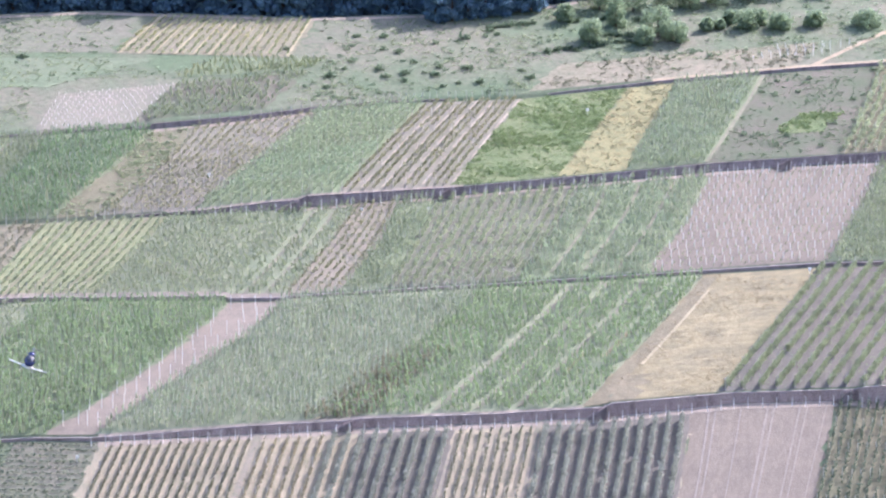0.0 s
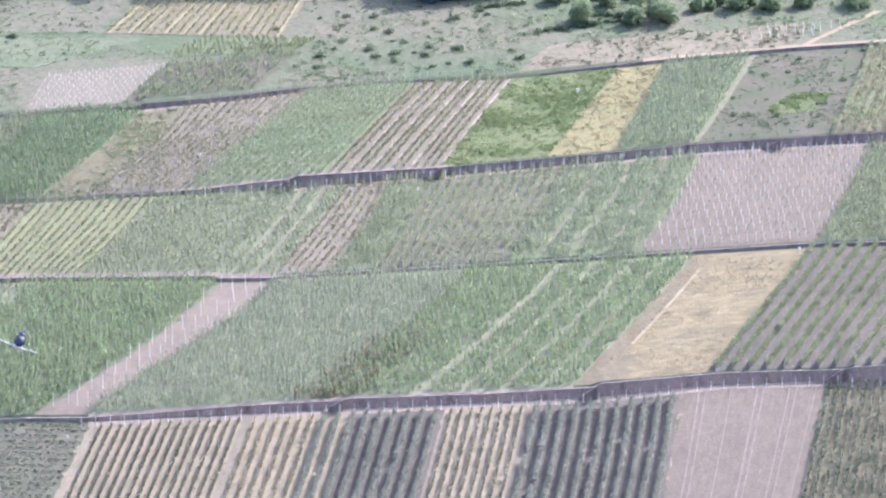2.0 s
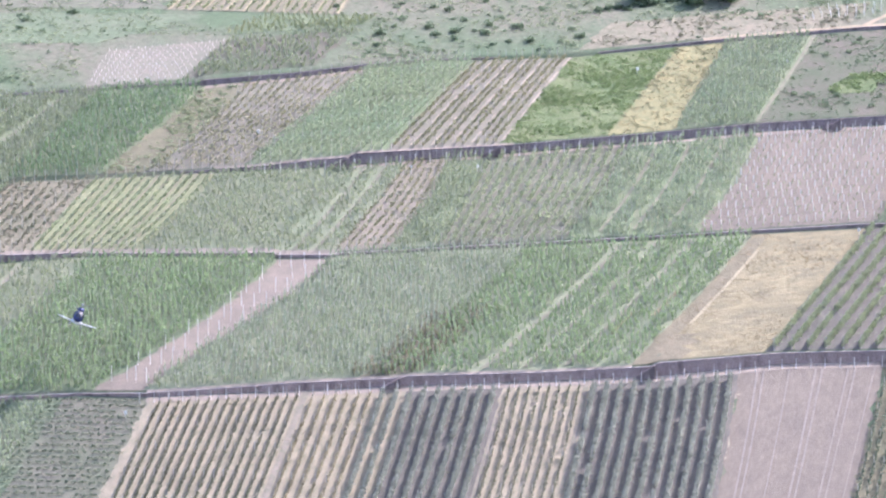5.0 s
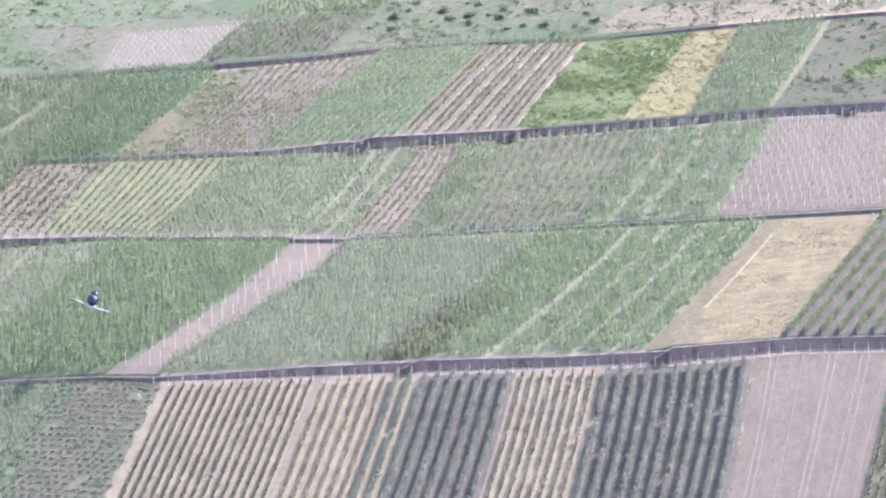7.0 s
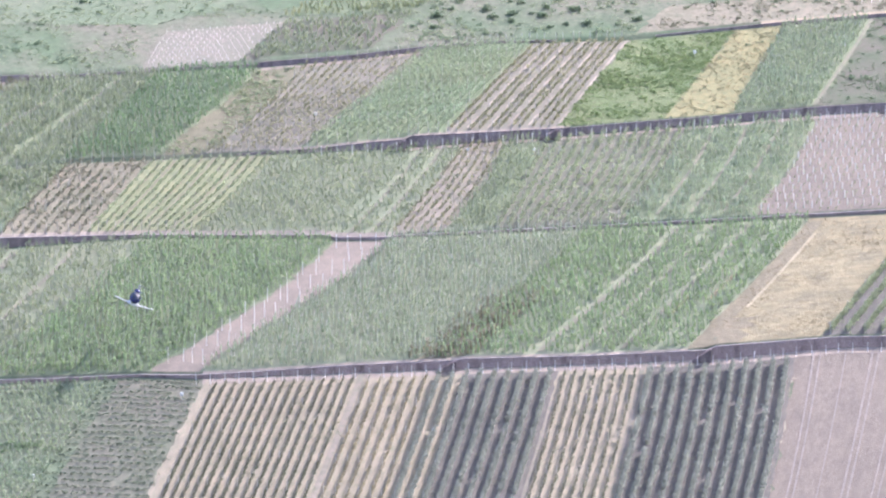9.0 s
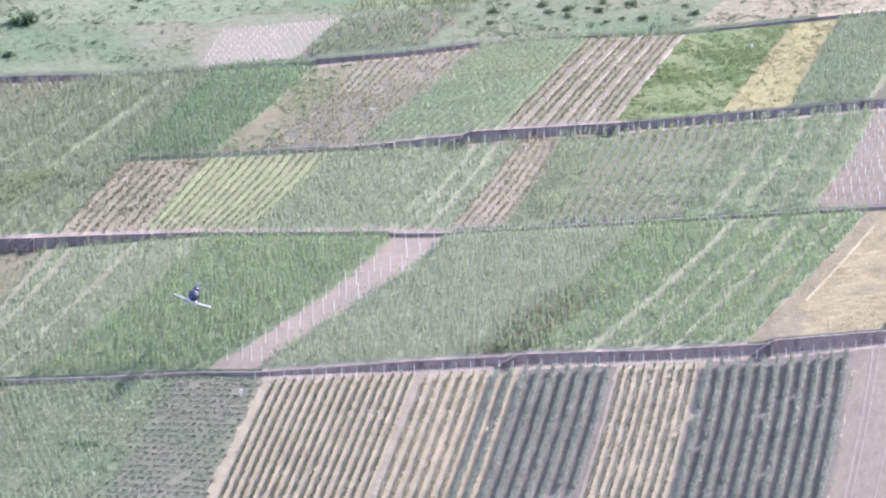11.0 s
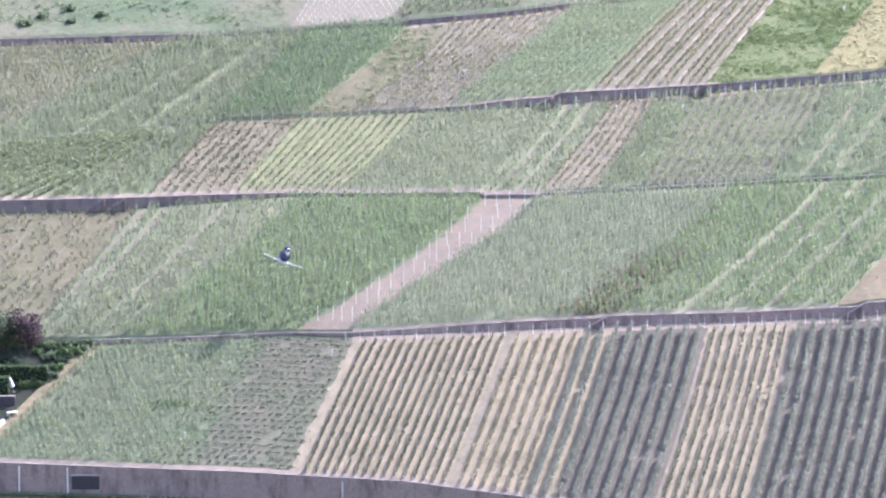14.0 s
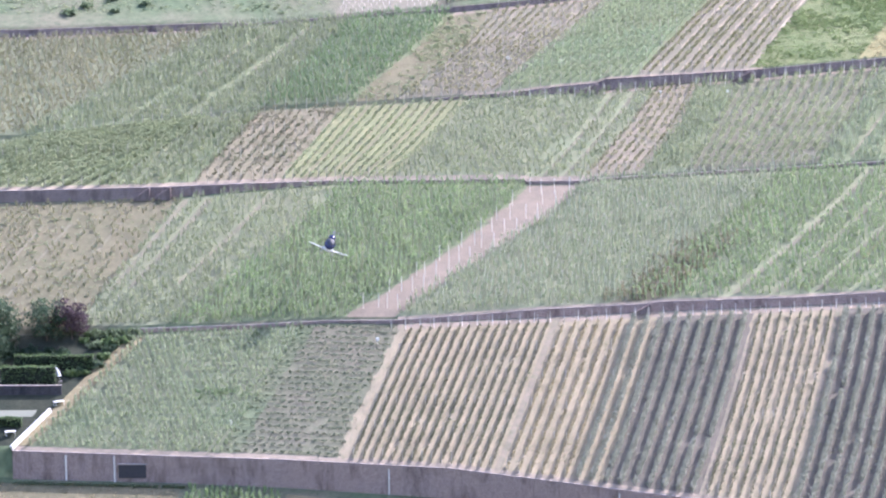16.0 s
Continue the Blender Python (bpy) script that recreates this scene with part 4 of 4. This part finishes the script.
for i, (gx, gy, gh, gr) in enumerate(GROVE):
    tree("deciduous_tree", gx, gy, gh, gr, TREE, "round green tree in the hilltop grove", "hilltop grove", 200 + i, 11, 150, 0.10, 0.36)
# bushes added along the strip that the grove's shadow darkens
for i in range(16):
    bush(33.5 + i * 1.15 + rng.uniform(-0.4, 0.4), 75.2 + i * 0.28 + rng.uniform(0, 2.2), rng.uniform(0.5, 1.1), GARDENTREE if i % 2 else BUSH, "bush added for the shadow strip below the hilltop grove", "grove bushes", 300 + i, 120)

for i in range(20):
    bush(40.0 + (i % 10) * 2.1 + rng.uniform(-0.7, 0.7), 80.5 + (i // 10) * 6.0 + rng.uniform(0, 4.5), rng.uniform(0.6, 1.4), BUSH if i % 3 else GARDENTREE, "green undergrowth between the grove trees", "grove undergrowth", 330 + i, 120)

# small forest trees added to fill the dark wedge beside the grove
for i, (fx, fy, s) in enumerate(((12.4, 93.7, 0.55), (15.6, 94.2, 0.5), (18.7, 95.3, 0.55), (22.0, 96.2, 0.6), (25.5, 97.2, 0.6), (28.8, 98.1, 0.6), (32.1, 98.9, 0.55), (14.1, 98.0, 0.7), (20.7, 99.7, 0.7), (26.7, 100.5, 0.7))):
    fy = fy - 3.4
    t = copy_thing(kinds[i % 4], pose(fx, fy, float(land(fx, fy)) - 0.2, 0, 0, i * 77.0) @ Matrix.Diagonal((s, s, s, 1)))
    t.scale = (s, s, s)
for i, (bx, by) in enumerate(((22.6, 87.2), (23.5, 87.4), (24.4, 87.6), (25.3, 87.9), (26.2, 88.1), (27.2, 88.3), (28.1, 88.6), (29.0, 88.8), (29.9, 89.0), (30.9, 89.3))):
    bush(bx, by, 0.75 + 0.2 * math.sin(i * 2.1), BUSH, "dense green bush below the hilltop grove", "grove hedge", 350 + i, 120)

# bushes on the open slopes
for i in range(34):
    bush(rng.uniform(-16, 30), rng.uniform(58, 86), rng.uniform(0.4, 1.1), BUSH, "dark green bush on the hilltop meadow", "meadow bushes", 400 + i)
for i in range(22):
    bush(rng.uniform(-118, -64), rng.uniform(66, 88), rng.uniform(0.5, 1.3), BUSH, "dark green bush on the hilltop meadow", "meadow bushes", 440 + i)
for i, (bx, by, br) in enumerate(((-93.9, 62.5, 2.4), (-108.3, 45.8, 1.3), (-101.3, 51.4, 1.1), (-95.1, 49.1, 1.1), (-106.0, 48.5, 1.0), (-100.5, 46.5, 0.9))):
    bush(bx, by, br, BUSH, "large dark green bush above the wall", "meadow bushes", 470 + i, 160)
for p, n, lo, hi, g in ((d3, 12, 0.3, 0.6, "scrub strip bushes"), (d8, 10, 0.2, 0.5, "dry grass tufts"), (d7, 40, 0.25, 0.6, "lush grass tufts"), (d10, 30, 0.3, 0.8, "fallow bushes"),
                        (e3, 22, 0.25, 0.6, "bank bushes"), (b0, 24, 0.25, 0.55, "weedy tufts"), (c1, 16, 0.25, 0.5, "weedy strip tufts")):
    for i in range(n):
        bx, by = (float(q) for q in p.at(rng.random(), rng.random()))
        bush(bx, by, rng.uniform(lo, hi), LUSHLEAF if p in (d7,) else BUSH, "low green bush on rough ground", g, int(bx * 13 + by) % 5000 + i, 46)


def tufts(name, label, where, count, leaf, lo, hi, seed, leaves=14):
    """Uncounted tufts and seedling scrub over rough ground, in drifts."""
    rg = np.random.default_rng(seed)
    x, y = where(rg, count * 3)
    drift = np.array([noise.noise((a * 0.09, b * 0.13, seed)) + 0.5 * noise.noise((a * 0.35, b * 0.35, seed)) for a, b in zip(x, y)])
    count = min(count, len(x))
    pick = np.argsort(-drift * 0.6 + rg.normal(0, 0.25, len(x)))[:count]
    x, y = x[pick], y[pick]
    r = rg.uniform(lo, hi, count) * rg.uniform(0.5, 1.0, count)
    who = np.repeat(np.arange(count), leaves)
    d = rg.normal(size=(len(who), 3)) * np.array([0.6, 0.6, 0.4])
    c = np.stack([x, y, land(x, y)], -1)[who] + d * r[who][:, None]
    c[:, 2] = np.maximum(c[:, 2], land(x, y)[who] + 0.05) + 0.25 * r[who]
    v, f = quads_at(c, r[who] * rg.uniform(0.4, 0.8, len(who)), rg)
    tagged(new(name, mesh_from(name, v, f, leaf)), label, "scrub", kind="stuff")


# plots below the tall wall
v1 = P("field_small_plot", (-76.0, -75.0), (-59.5, -60.5), None, (-73.7, -74.2, -67.4, -68.6))
patch(v1, GREENROW, "small green vine plot under the tall wall")
pole_vines(v1, VINEFRESH, "fresh vines on stakes under the tall wall", 0.95, 1.03, 1.26, 21, 0.25, seed=61)
v2 = P("field_dry_bank", (-130, -110), (-76.0, -76.0), None, (-84, -76, -66.4, -67.0))
patch(v2, OLDFIELD, "dry grassy bank under the tall wall", 0.05)
v3 = P("field_straw_bank", (-59.2, -59.6), (40.0, 40.0), None, (-75, -95, -68.8, -82.0))
patch(v3, STRAW, "straw-coloured bank under the tall wall", 0.05)


def inside(p):
    return lambda rg, n: p.at(rg.random(n), rg.random(n))


def meadow(rg, n):
    """Places on the open hilltop, outside its planted plots."""
    x, y = rg.uniform(-125, 110, 3 * n), rg.uniform(46, 104, 3 * n)
    plots = ((x > -62) & (x < -15) & (y < 65)) | ((x > -49) & (x < -9) & (y > 70)) | ((x > 30) & (y > 60) & (y < 72))
    ok = ~plots & (y > wall_y(4, x) + 1) & (y < wall_y(5, x) - 1)
    return x[ok][:n], y[ok][:n]


tufts("meadow_scrub", "low green scrub scattered over the hilltop meadow", meadow, 1300, BUSH, 0.25, 0.75, 901)
tufts("meadow_tufts", "pale grass tufts over the hilltop meadow", meadow, 5200, VINE, 0.2, 0.55, 902, 10)
for p, n, leaf, lo, hi, sd in ((d7, 2400, LUSHLEAF, 0.2, 0.5, 903), (d8, 420, VINEPALE, 0.2, 0.5, 904), (d10, 900, BUSH, 0.15, 0.45, 905), (d3, 520, VINE, 0.2, 0.6, 906), (b0, 420, VINE, 0.2, 0.5, 907),
                               (e3, 420, VINEBROWN, 0.2, 0.55, 908), (c1, 200, VINEBROWN, 0.2, 0.5, 909), (d0, 300, VINE, 0.2, 0.5, 910)):
    tufts("rough_tufts", "weedy tufts on rough ground", inside(p), n, leaf, lo, hi, sd, 12)
for p, n, leaf, lo, hi, sd in ((a2, 5200, VINEPALE, 0.12, 0.30, 921), (b4, 1500, STRAWBLADE, 0.12, 0.32, 922), (d4, 900, VINEPALE, 0.12, 0.30, 923), (c4, 420, VINEPALE, 0.12, 0.30, 924),
                               (d6, 700, VINEPALE, 0.12, 0.28, 925), (b5, 1500, VINE, 0.15, 0.35, 926), (a1, 1500, VINE, 0.12, 0.3, 927), (d8, 500, STRAWBLADE, 0.15, 0.4, 928), (e2, 600, STRAWBLADE, 0.12, 0.3, 929),
                               (v2, 700, STRAWBLADE, 0.15, 0.4, 930), (v3, 700, STRAWBLADE, 0.15, 0.4, 931), (v2, 300, VINEBROWN, 0.2, 0.5, 932)):
    tufts("alley_weeds", "small weeds and dry grass tufts on the soil", inside(p), n, leaf, lo, hi, sd, 7)
o1 = P("old_vines", (-76.0, -75.5), (-66.0, -65.5), None, (-54.6, -54.2, -52.2, -51.8))
tufts("old_vines", "dark neglected vine stumps in the young vineyard", inside(o1), 60, VINEDARK, 0.3, 0.6, 912, 16)
l1 = P("lush_patch", (72.0, 78.0), (82.0, 85.5), None, (43.0, 44.0, 51.0, 51.0))
patch(l1, LUSH, "bright green weedy patch", 0.10, name="grass_patch", fray=0.8)
tufts("rough_tufts", "bright green weeds on a fallow patch", inside(l1), 160, LUSHLEAF, 0.3, 0.7, 911, 14)


def on_slope(x, y):
    return float(land(x, y))


# small pale markers standing among the vines
for mx, my in ((-28.6, 29.1), (-1.8, 19.2), (9.7, 19.4), (-47.0, -42.7), (66.5, 54.0), (-68.8, -60.5), (39.2, 51.1), (74.2, 1.6)):
    bm = bmesh.new()
    box(bm, 0, 0, 0.9, 0.5, 0.12, 0.55, bevel=0.03)
    rod(bm, (0, 0, -0.2), (0, 0, 1.0), 0.05)
    ob = part("marker_board", bm, TUBE)
    ob.location = (mx, my, on_slope(mx, my))
    tagged(ob, "small white marker board among the vines", "marker", "white markers")

e5 = P("field_hilltop_posts", (70.0, 76.0), (84.0, 92.0), None, (71.0, 73.0, 77.0, 80.0))
stakes(e5, 1.6, 2.2, "pale stake on the hilltop bank", "stakes on the hilltop bank", "tube", 0.7, 55)
# sandy track climbing the hilltop
tk = P("track_hilltop", (81.5, 97.5), (83.2, 99.2), None, (69.3, 69.7, 84.7, 84.7))
patch(tk, SAND, "sandy track climbing the hilltop", 0.09, name="track")

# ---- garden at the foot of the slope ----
# ground sheet of the garden, its shade painted in
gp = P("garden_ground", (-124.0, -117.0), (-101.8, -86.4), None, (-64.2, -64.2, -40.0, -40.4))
patch(gp, SHADE, "garden soil and rough lawn, darkened for shade", 0.04, name="garden_ground")
ge = P("garden_edge", (-102.0, -87.4), (-99.6, -84.4), None, (-64.2, -64.2, -40.8, -40.8))
patch(ge, STRAW, "sandy earth bank beside the garden", 0.10, name="garden_edge", fray=0.05)
tree("deciduous_tree", -100.3, -41.4, 7.5, 3.2, GARDENTREE, "dark green tree beside a copper-leaved tree", seed=501, lobes=10, leaves=170, trunk_share=0.18, size=0.36)
tree("copper_tree", -96.3, -41.2, 7.0, 3.0, COPPER, "small tree with dark copper foliage", seed=502, lobes=10, leaves=170, trunk_share=0.25, size=0.36)
tree("deciduous_tree", -108.3, -42.7, 8.5, 3.8, GARDENTREE, "tall green tree at the garden's edge", seed=503, lobes=12, leaves=190, trunk_share=0.15, size=0.4)
tree("deciduous_tree", -109.6, -46.5, 9.0, 3.8, GARDENTREE, "tall green tree at the garden's edge", seed=504, lobes=12, leaves=190, trunk_share=0.1, size=0.4)


def hedge(x0, x1, y, depth, height, seed, label):
    """A clipped hedge: a box of leaves with a rough skin."""
    rg = np.random.default_rng(seed)
    n = int((x1 - x0) * 130)
    c = np.stack([rg.uniform(0, x1 - x0, n), rg.uniform(-depth / 2, depth / 2, n), rg.uniform(0, height, n)], -1)
    side = rg.integers(0, 3, n)
    c[side == 0, 2] = height
    c[side == 1, 1] = -depth / 2
    c[:, 2] += 0.08 * np.sin(c[:, 0] * 1.7)
    v, f = quads_at(c, rg.uniform(0.18, 0.38, n), rg)
    zz = land(x0 + v[:, 0], np.full(len(v), y))
    z0 = on_slope(x0, y)
    v[:, 2] += zz - z0
    ob = new("hedge", None)
    ob.location = (x0, y, z0)
    tagged(ob, label, "hedge", "garden hedges")
    new("leaves", mesh_from("leaves", v, f, HEDGE)).parent = ob
    # dark block added inside, so that the hedge's front looks shaded
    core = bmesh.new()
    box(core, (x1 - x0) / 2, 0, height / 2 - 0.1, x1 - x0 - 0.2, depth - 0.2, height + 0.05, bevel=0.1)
    part("shade_core", core, HEDGECORE, ob, "dark core put in for inner shade")


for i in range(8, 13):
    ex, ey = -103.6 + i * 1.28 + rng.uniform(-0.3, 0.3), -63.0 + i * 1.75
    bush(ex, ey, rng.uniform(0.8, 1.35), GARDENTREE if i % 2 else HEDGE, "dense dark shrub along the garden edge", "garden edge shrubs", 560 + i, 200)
for i, (bx, by) in enumerate(((-93.6, -40.2), (-92.7, -40.2), (-91.7, -40.1), (-90.8, -40.0), (-89.8, -40.0), (-88.9, -39.9), (-87.9, -39.8), (-87.0, -39.8), (-86.0, -39.7))):
    bush(bx, by, 0.85 + 0.25 * math.sin(i * 1.9), BUSH if i % 3 else HEDGE, "rounded green garden bush", "garden bushes", 590 + i, 190)
hedge(-104.6, -91.8, -47.6, 1.5, 2.1, 511, "clipped green hedge across the garden")
hedge(-106.2, -97.4, -51.2, 1.6, 2.9, 512, "clipped green hedge across the garden")
hedge(-108.5, -101.6, -60.0, 1.2, 1.3, 513, "low clipped hedge by the garden road")
for i, (bx, by, br) in enumerate(((-95.4, -49.2, 1.1), (-94.0, -47.7, 0.9), (-92.2, -43.0, 1.2), (-90.2, -42.2, 1.3), (-88.6, -41.6, 1.1), (-87.2, -41.0, 0.9), (-94.2, -41.8, 0.9), (-92.4, -40.8, 0.9),
                                  (-107.5, -47.7, 1.2), (-98.0, -44.7, 0.5), (-102.4, -44.4, 0.5))):
    bush(bx, by, br, BUSH if i % 3 else HEDGE, "rounded green garden bush", "garden bushes", 520 + i, 190)


# dark shrubs added in place of the trees' shadow on the lawn
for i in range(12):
    bush(-107.5 + i * 0.95 + 0.3 * math.sin(i * 2.7), -44.6 + 0.9 * math.sin(i * 1.7), 1.0 + 0.3 * math.sin(i * 1.3), GARDENTREE, "dark shrub added for the shadow of the garden trees", "shaded shrubs", 700 + i, 200)


def garden_wall(x0, x1, y, h, material, label):
    root_z = on_slope((x0 + x1) / 2, y)
    bm = bmesh.new()
    box(bm, 0, 0, h / 2 - 0.25, x1 - x0, 0.3, h + 0.5, bevel=0.02)
    ob = part("garden_wall", bm, material)
    ob.location = ((x0 + x1) / 2, y, root_z)
    tagged(ob, label, "wall", kind="structure")
    bm = bmesh.new()
    box(bm, 0, 0, h + 0.06, x1 - x0 + 0.1, 0.45, 0.12, bevel=0.02)
    part("coping", bm, CONCRETE, ob)


garden_wall(-115.0, -96.3, -53.4, 1.4, STONEDARK, "low garden terrace wall with pale coping")
gr = P("garden_road", (-119.0, -119.0), (-100.4, -99.6), None, (-58.5, -58.3, -57.0, -56.9))
patch(gr, GRAVEL, "pale gravel garden road", 0.12, name="garden_road", fray=0.05)
# low whitewashed edge wall down to the corner of the tall wall
edge = new("edge_wall", None)
edge.location = (-101.9, -64.4, on_slope(-101.9, -64.4))
tagged(edge, "low whitewashed edge wall stepping down the slope", "wall", kind="structure")
for i in range(7):
    ex, ey = -102.2 + 0.72 * i, -64.5 + 1.12 * i
    bm = bmesh.new()
    box(bm, 0, 0, 0, 0.45, 1.5, 0.8, pose(ex - edge.location.x, ey - edge.location.y, on_slope(ex, ey) - edge.location.z + 0.35, 26, 0, -32.7), bevel=0.03)
    part("segment", bm, WHITEWASH, edge)

# a folded white garden parasol, leaning on its pole
para = new("garden_parasol", None)
para.location = (-96.9, -50.6, on_slope(-96.9, -50.6))
para.rotation_euler = (0, radians(-14), 0)
tagged(para, "folded white canvas parasol standing in the garden", "parasol")
part("pole", rod(bmesh.new(), (0, 0, -0.1), (0, 0, 2.7), 0.03), METAL, para)
part("canvas", rod(bmesh.new(), (0, 0, 0.9), (0, 0, 2.6), 0.42, 0.06, 10), WHITECLOTH, para)
part("base", rod(bmesh.new(), (0, 0, -0.05), (0, 0, 0.1), 0.35, 0.35, 12), CONCRETE, para)


def garden_table(x, y, turn, label):
    t = new("garden_table", None)
    t.location, t.rotation_euler = (x, y, on_slope(x, y)), (0, 0, radians(turn))
    tagged(t, label, "table", "white garden furniture")
    part("tabletop", box(bmesh.new(), 0, 0, 0.72, 1.7, 0.9, 0.06, bevel=0.02), WHITEPAINT, t)
    for sx in (-0.7, 0.7):
        for sy in (-0.35, 0.35):
            part("leg", box(bmesh.new(), sx, sy, 0.34, 0.07, 0.07, 0.72), WHITEPAINT, t)


garden_table(-103.2, -62.1, 20, "white garden table by the hedge")
garden_table(-96.4, -55.8, 35, "white garden table beside the edge wall")

# ---- below the tall wall ----
for i in range(42):
    bx = -102 + i * 0.64 + rng.uniform(-0.2, 0.2)
    bush(bx, float(wall_y(0, bx)) - 1.3, rng.uniform(0.35, 0.6), BUSH, "low weed along the wall foot", "wall foot weeds", 620 + i, 60, "weed")
for i, (bx, by, br) in enumerate(((-40.0, -72.7, 1.5), (-19.0, -75.7, 1.2), (-26.0, -75.2, 0.8))):
    bush(bx, by, br, LUSHLEAF, "yellowish green bush under the tall wall", "wall foot weeds", 680 + i, 200)


# ---- the crop-spraying helicopter, hovering over the vines ----
def loft(bm, rings):
    """Skin a row of rings (x, half width, half height, z) along x."""
    prev = None
    loops = []
    for x, wd, ht, zc in rings:
        loops.append([bm.verts.new((x, wd * math.cos(a), zc + ht * math.sin(a))) for a in (2 * math.pi * i / 14 for i in range(14))])
    for p0, p1 in zip(loops[:-1], loops[1:]):
        for i in range(14):
            bm.faces.new((p0[i], p0[(i + 1) % 14], p1[(i + 1) % 14], p1[i]))
    bm.faces.new(loops[0])
    bm.faces.new(list(reversed(loops[-1])))
    bmesh.ops.recalc_face_normals(bm, faces=bm.faces)
    for f in bm.faces:
        f.smooth = True
    return bm


def helicopter(m):
    h = new("helicopter", None)
    h.matrix_world = m
    tagged(h, "blue and white crop-spraying helicopter hovering over vines", "helicopter")
    body = part("fuselage", loft(bmesh.new(), [(-1.9, 0.22, 0.30, 0.35), (-1.3, 0.55, 0.60, 0.25), (-0.4, 0.78, 0.82, 0.10), (0.5, 0.80, 0.85, 0.05), (1.2, 0.70, 0.74, -0.02), (1.7, 0.48, 0.50, -0.12), (2.0, 0.15, 0.18, -0.2)]), BLUEPAINT, h)
    part("canopy", loft(bmesh.new(), [(0.55, 0.74, 0.66, 0.28), (1.15, 0.69, 0.62, 0.16), (1.62, 0.50, 0.48, 0.0), (1.98, 0.20, 0.22, -0.12)]), GLASSY, body)
    part("belly_tank", loft(bmesh.new(), [(-1.0, 0.30, 0.2, -0.72), (-0.6, 0.72, 0.34, -0.72), (0.6, 0.74, 0.34, -0.74), (1.0, 0.34, 0.2, -0.74)]), WHITEPAINT, h, "white spray tank")
    part("engine_cowl", loft(bmesh.new(), [(-1.5, 0.2, 0.15, 0.75), (-0.9, 0.42, 0.35, 0.85), (0.0, 0.45, 0.38, 0.9), (0.5, 0.25, 0.15, 0.85)]), BLUEPAINT, h)
    boom = part("tail_boom", loft(bmesh.new(), [(-1.7, 0.26, 0.28, 0.42), (-3.4, 0.17, 0.18, 0.55), (-5.2, 0.10, 0.11, 0.68)]), BLUEPAINT, h)
    part("fin", box(bmesh.new(), -5.15, 0, 0.95, 0.55, 0.06, 1.25, bevel=0.02), BLUEPAINT, h)
    part("stabiliser", box(bmesh.new(), -4.5, 0, 0.66, 0.4, 1.5, 0.05, bevel=0.015), BLUEPAINT, h)
    tr = part("tail_rotor", box(bmesh.new(), -5.2, 0.18, 0.8, 0.1, 0.03, 1.3), BLACK, h)
    part("mast", rod(bmesh.new(), (0, 0, 0.9), (0, 0, 1.75), 0.08), METAL, h)
    part("rotor_hub", rod(bmesh.new(), (0, 0, 1.62), (0, 0, 1.8), 0.22, 0.18, 10), METAL, h)
    for a in (25, 145, 265):
        part("rotor_blade", box(bmesh.new(), 2.1, 0, 1.72, 3.9, 0.18, 0.03, pose(0, 0, 0, 0, 0, a)), BLACK, h)
    for s in (-0.85, 0.85):
        bm = rod(bmesh.new(), (-1.3, s, -1.35), (1.4, s, -1.35), 0.05)
        rod(bm, (1.4, s, -1.35), (1.75, s, -1.15), 0.05)
        part("skid", bm, METAL, h)
        for x in (-0.7, 0.7):
            part("skid_strut", rod(bmesh.new(), (x, s * 0.5, -0.7), (x, s, -1.35), 0.04), METAL, h)
        arm = part("spray_boom", rod(bmesh.new(), (-0.3, s * 0.7, -0.85), (-0.3, s * 3.2, -0.7), 0.09, 0.06), WHITEPAINT, h, "white spray boom")
        for j in range(6):
            part("nozzle", rod(bmesh.new(), (-0.3, s * (1.0 + j * 0.42), -0.82), (-0.3, s * (1.0 + j * 0.42), -1.05), 0.03), BLACK, arm)


helicopter(pose(-55.0, -34.5, 15.5, 0, 0, -86) @ pose(0, 0, 0, -21, -6, 0) @ Matrix.Diagonal((1.0, 1.2, 1.2, 1)))
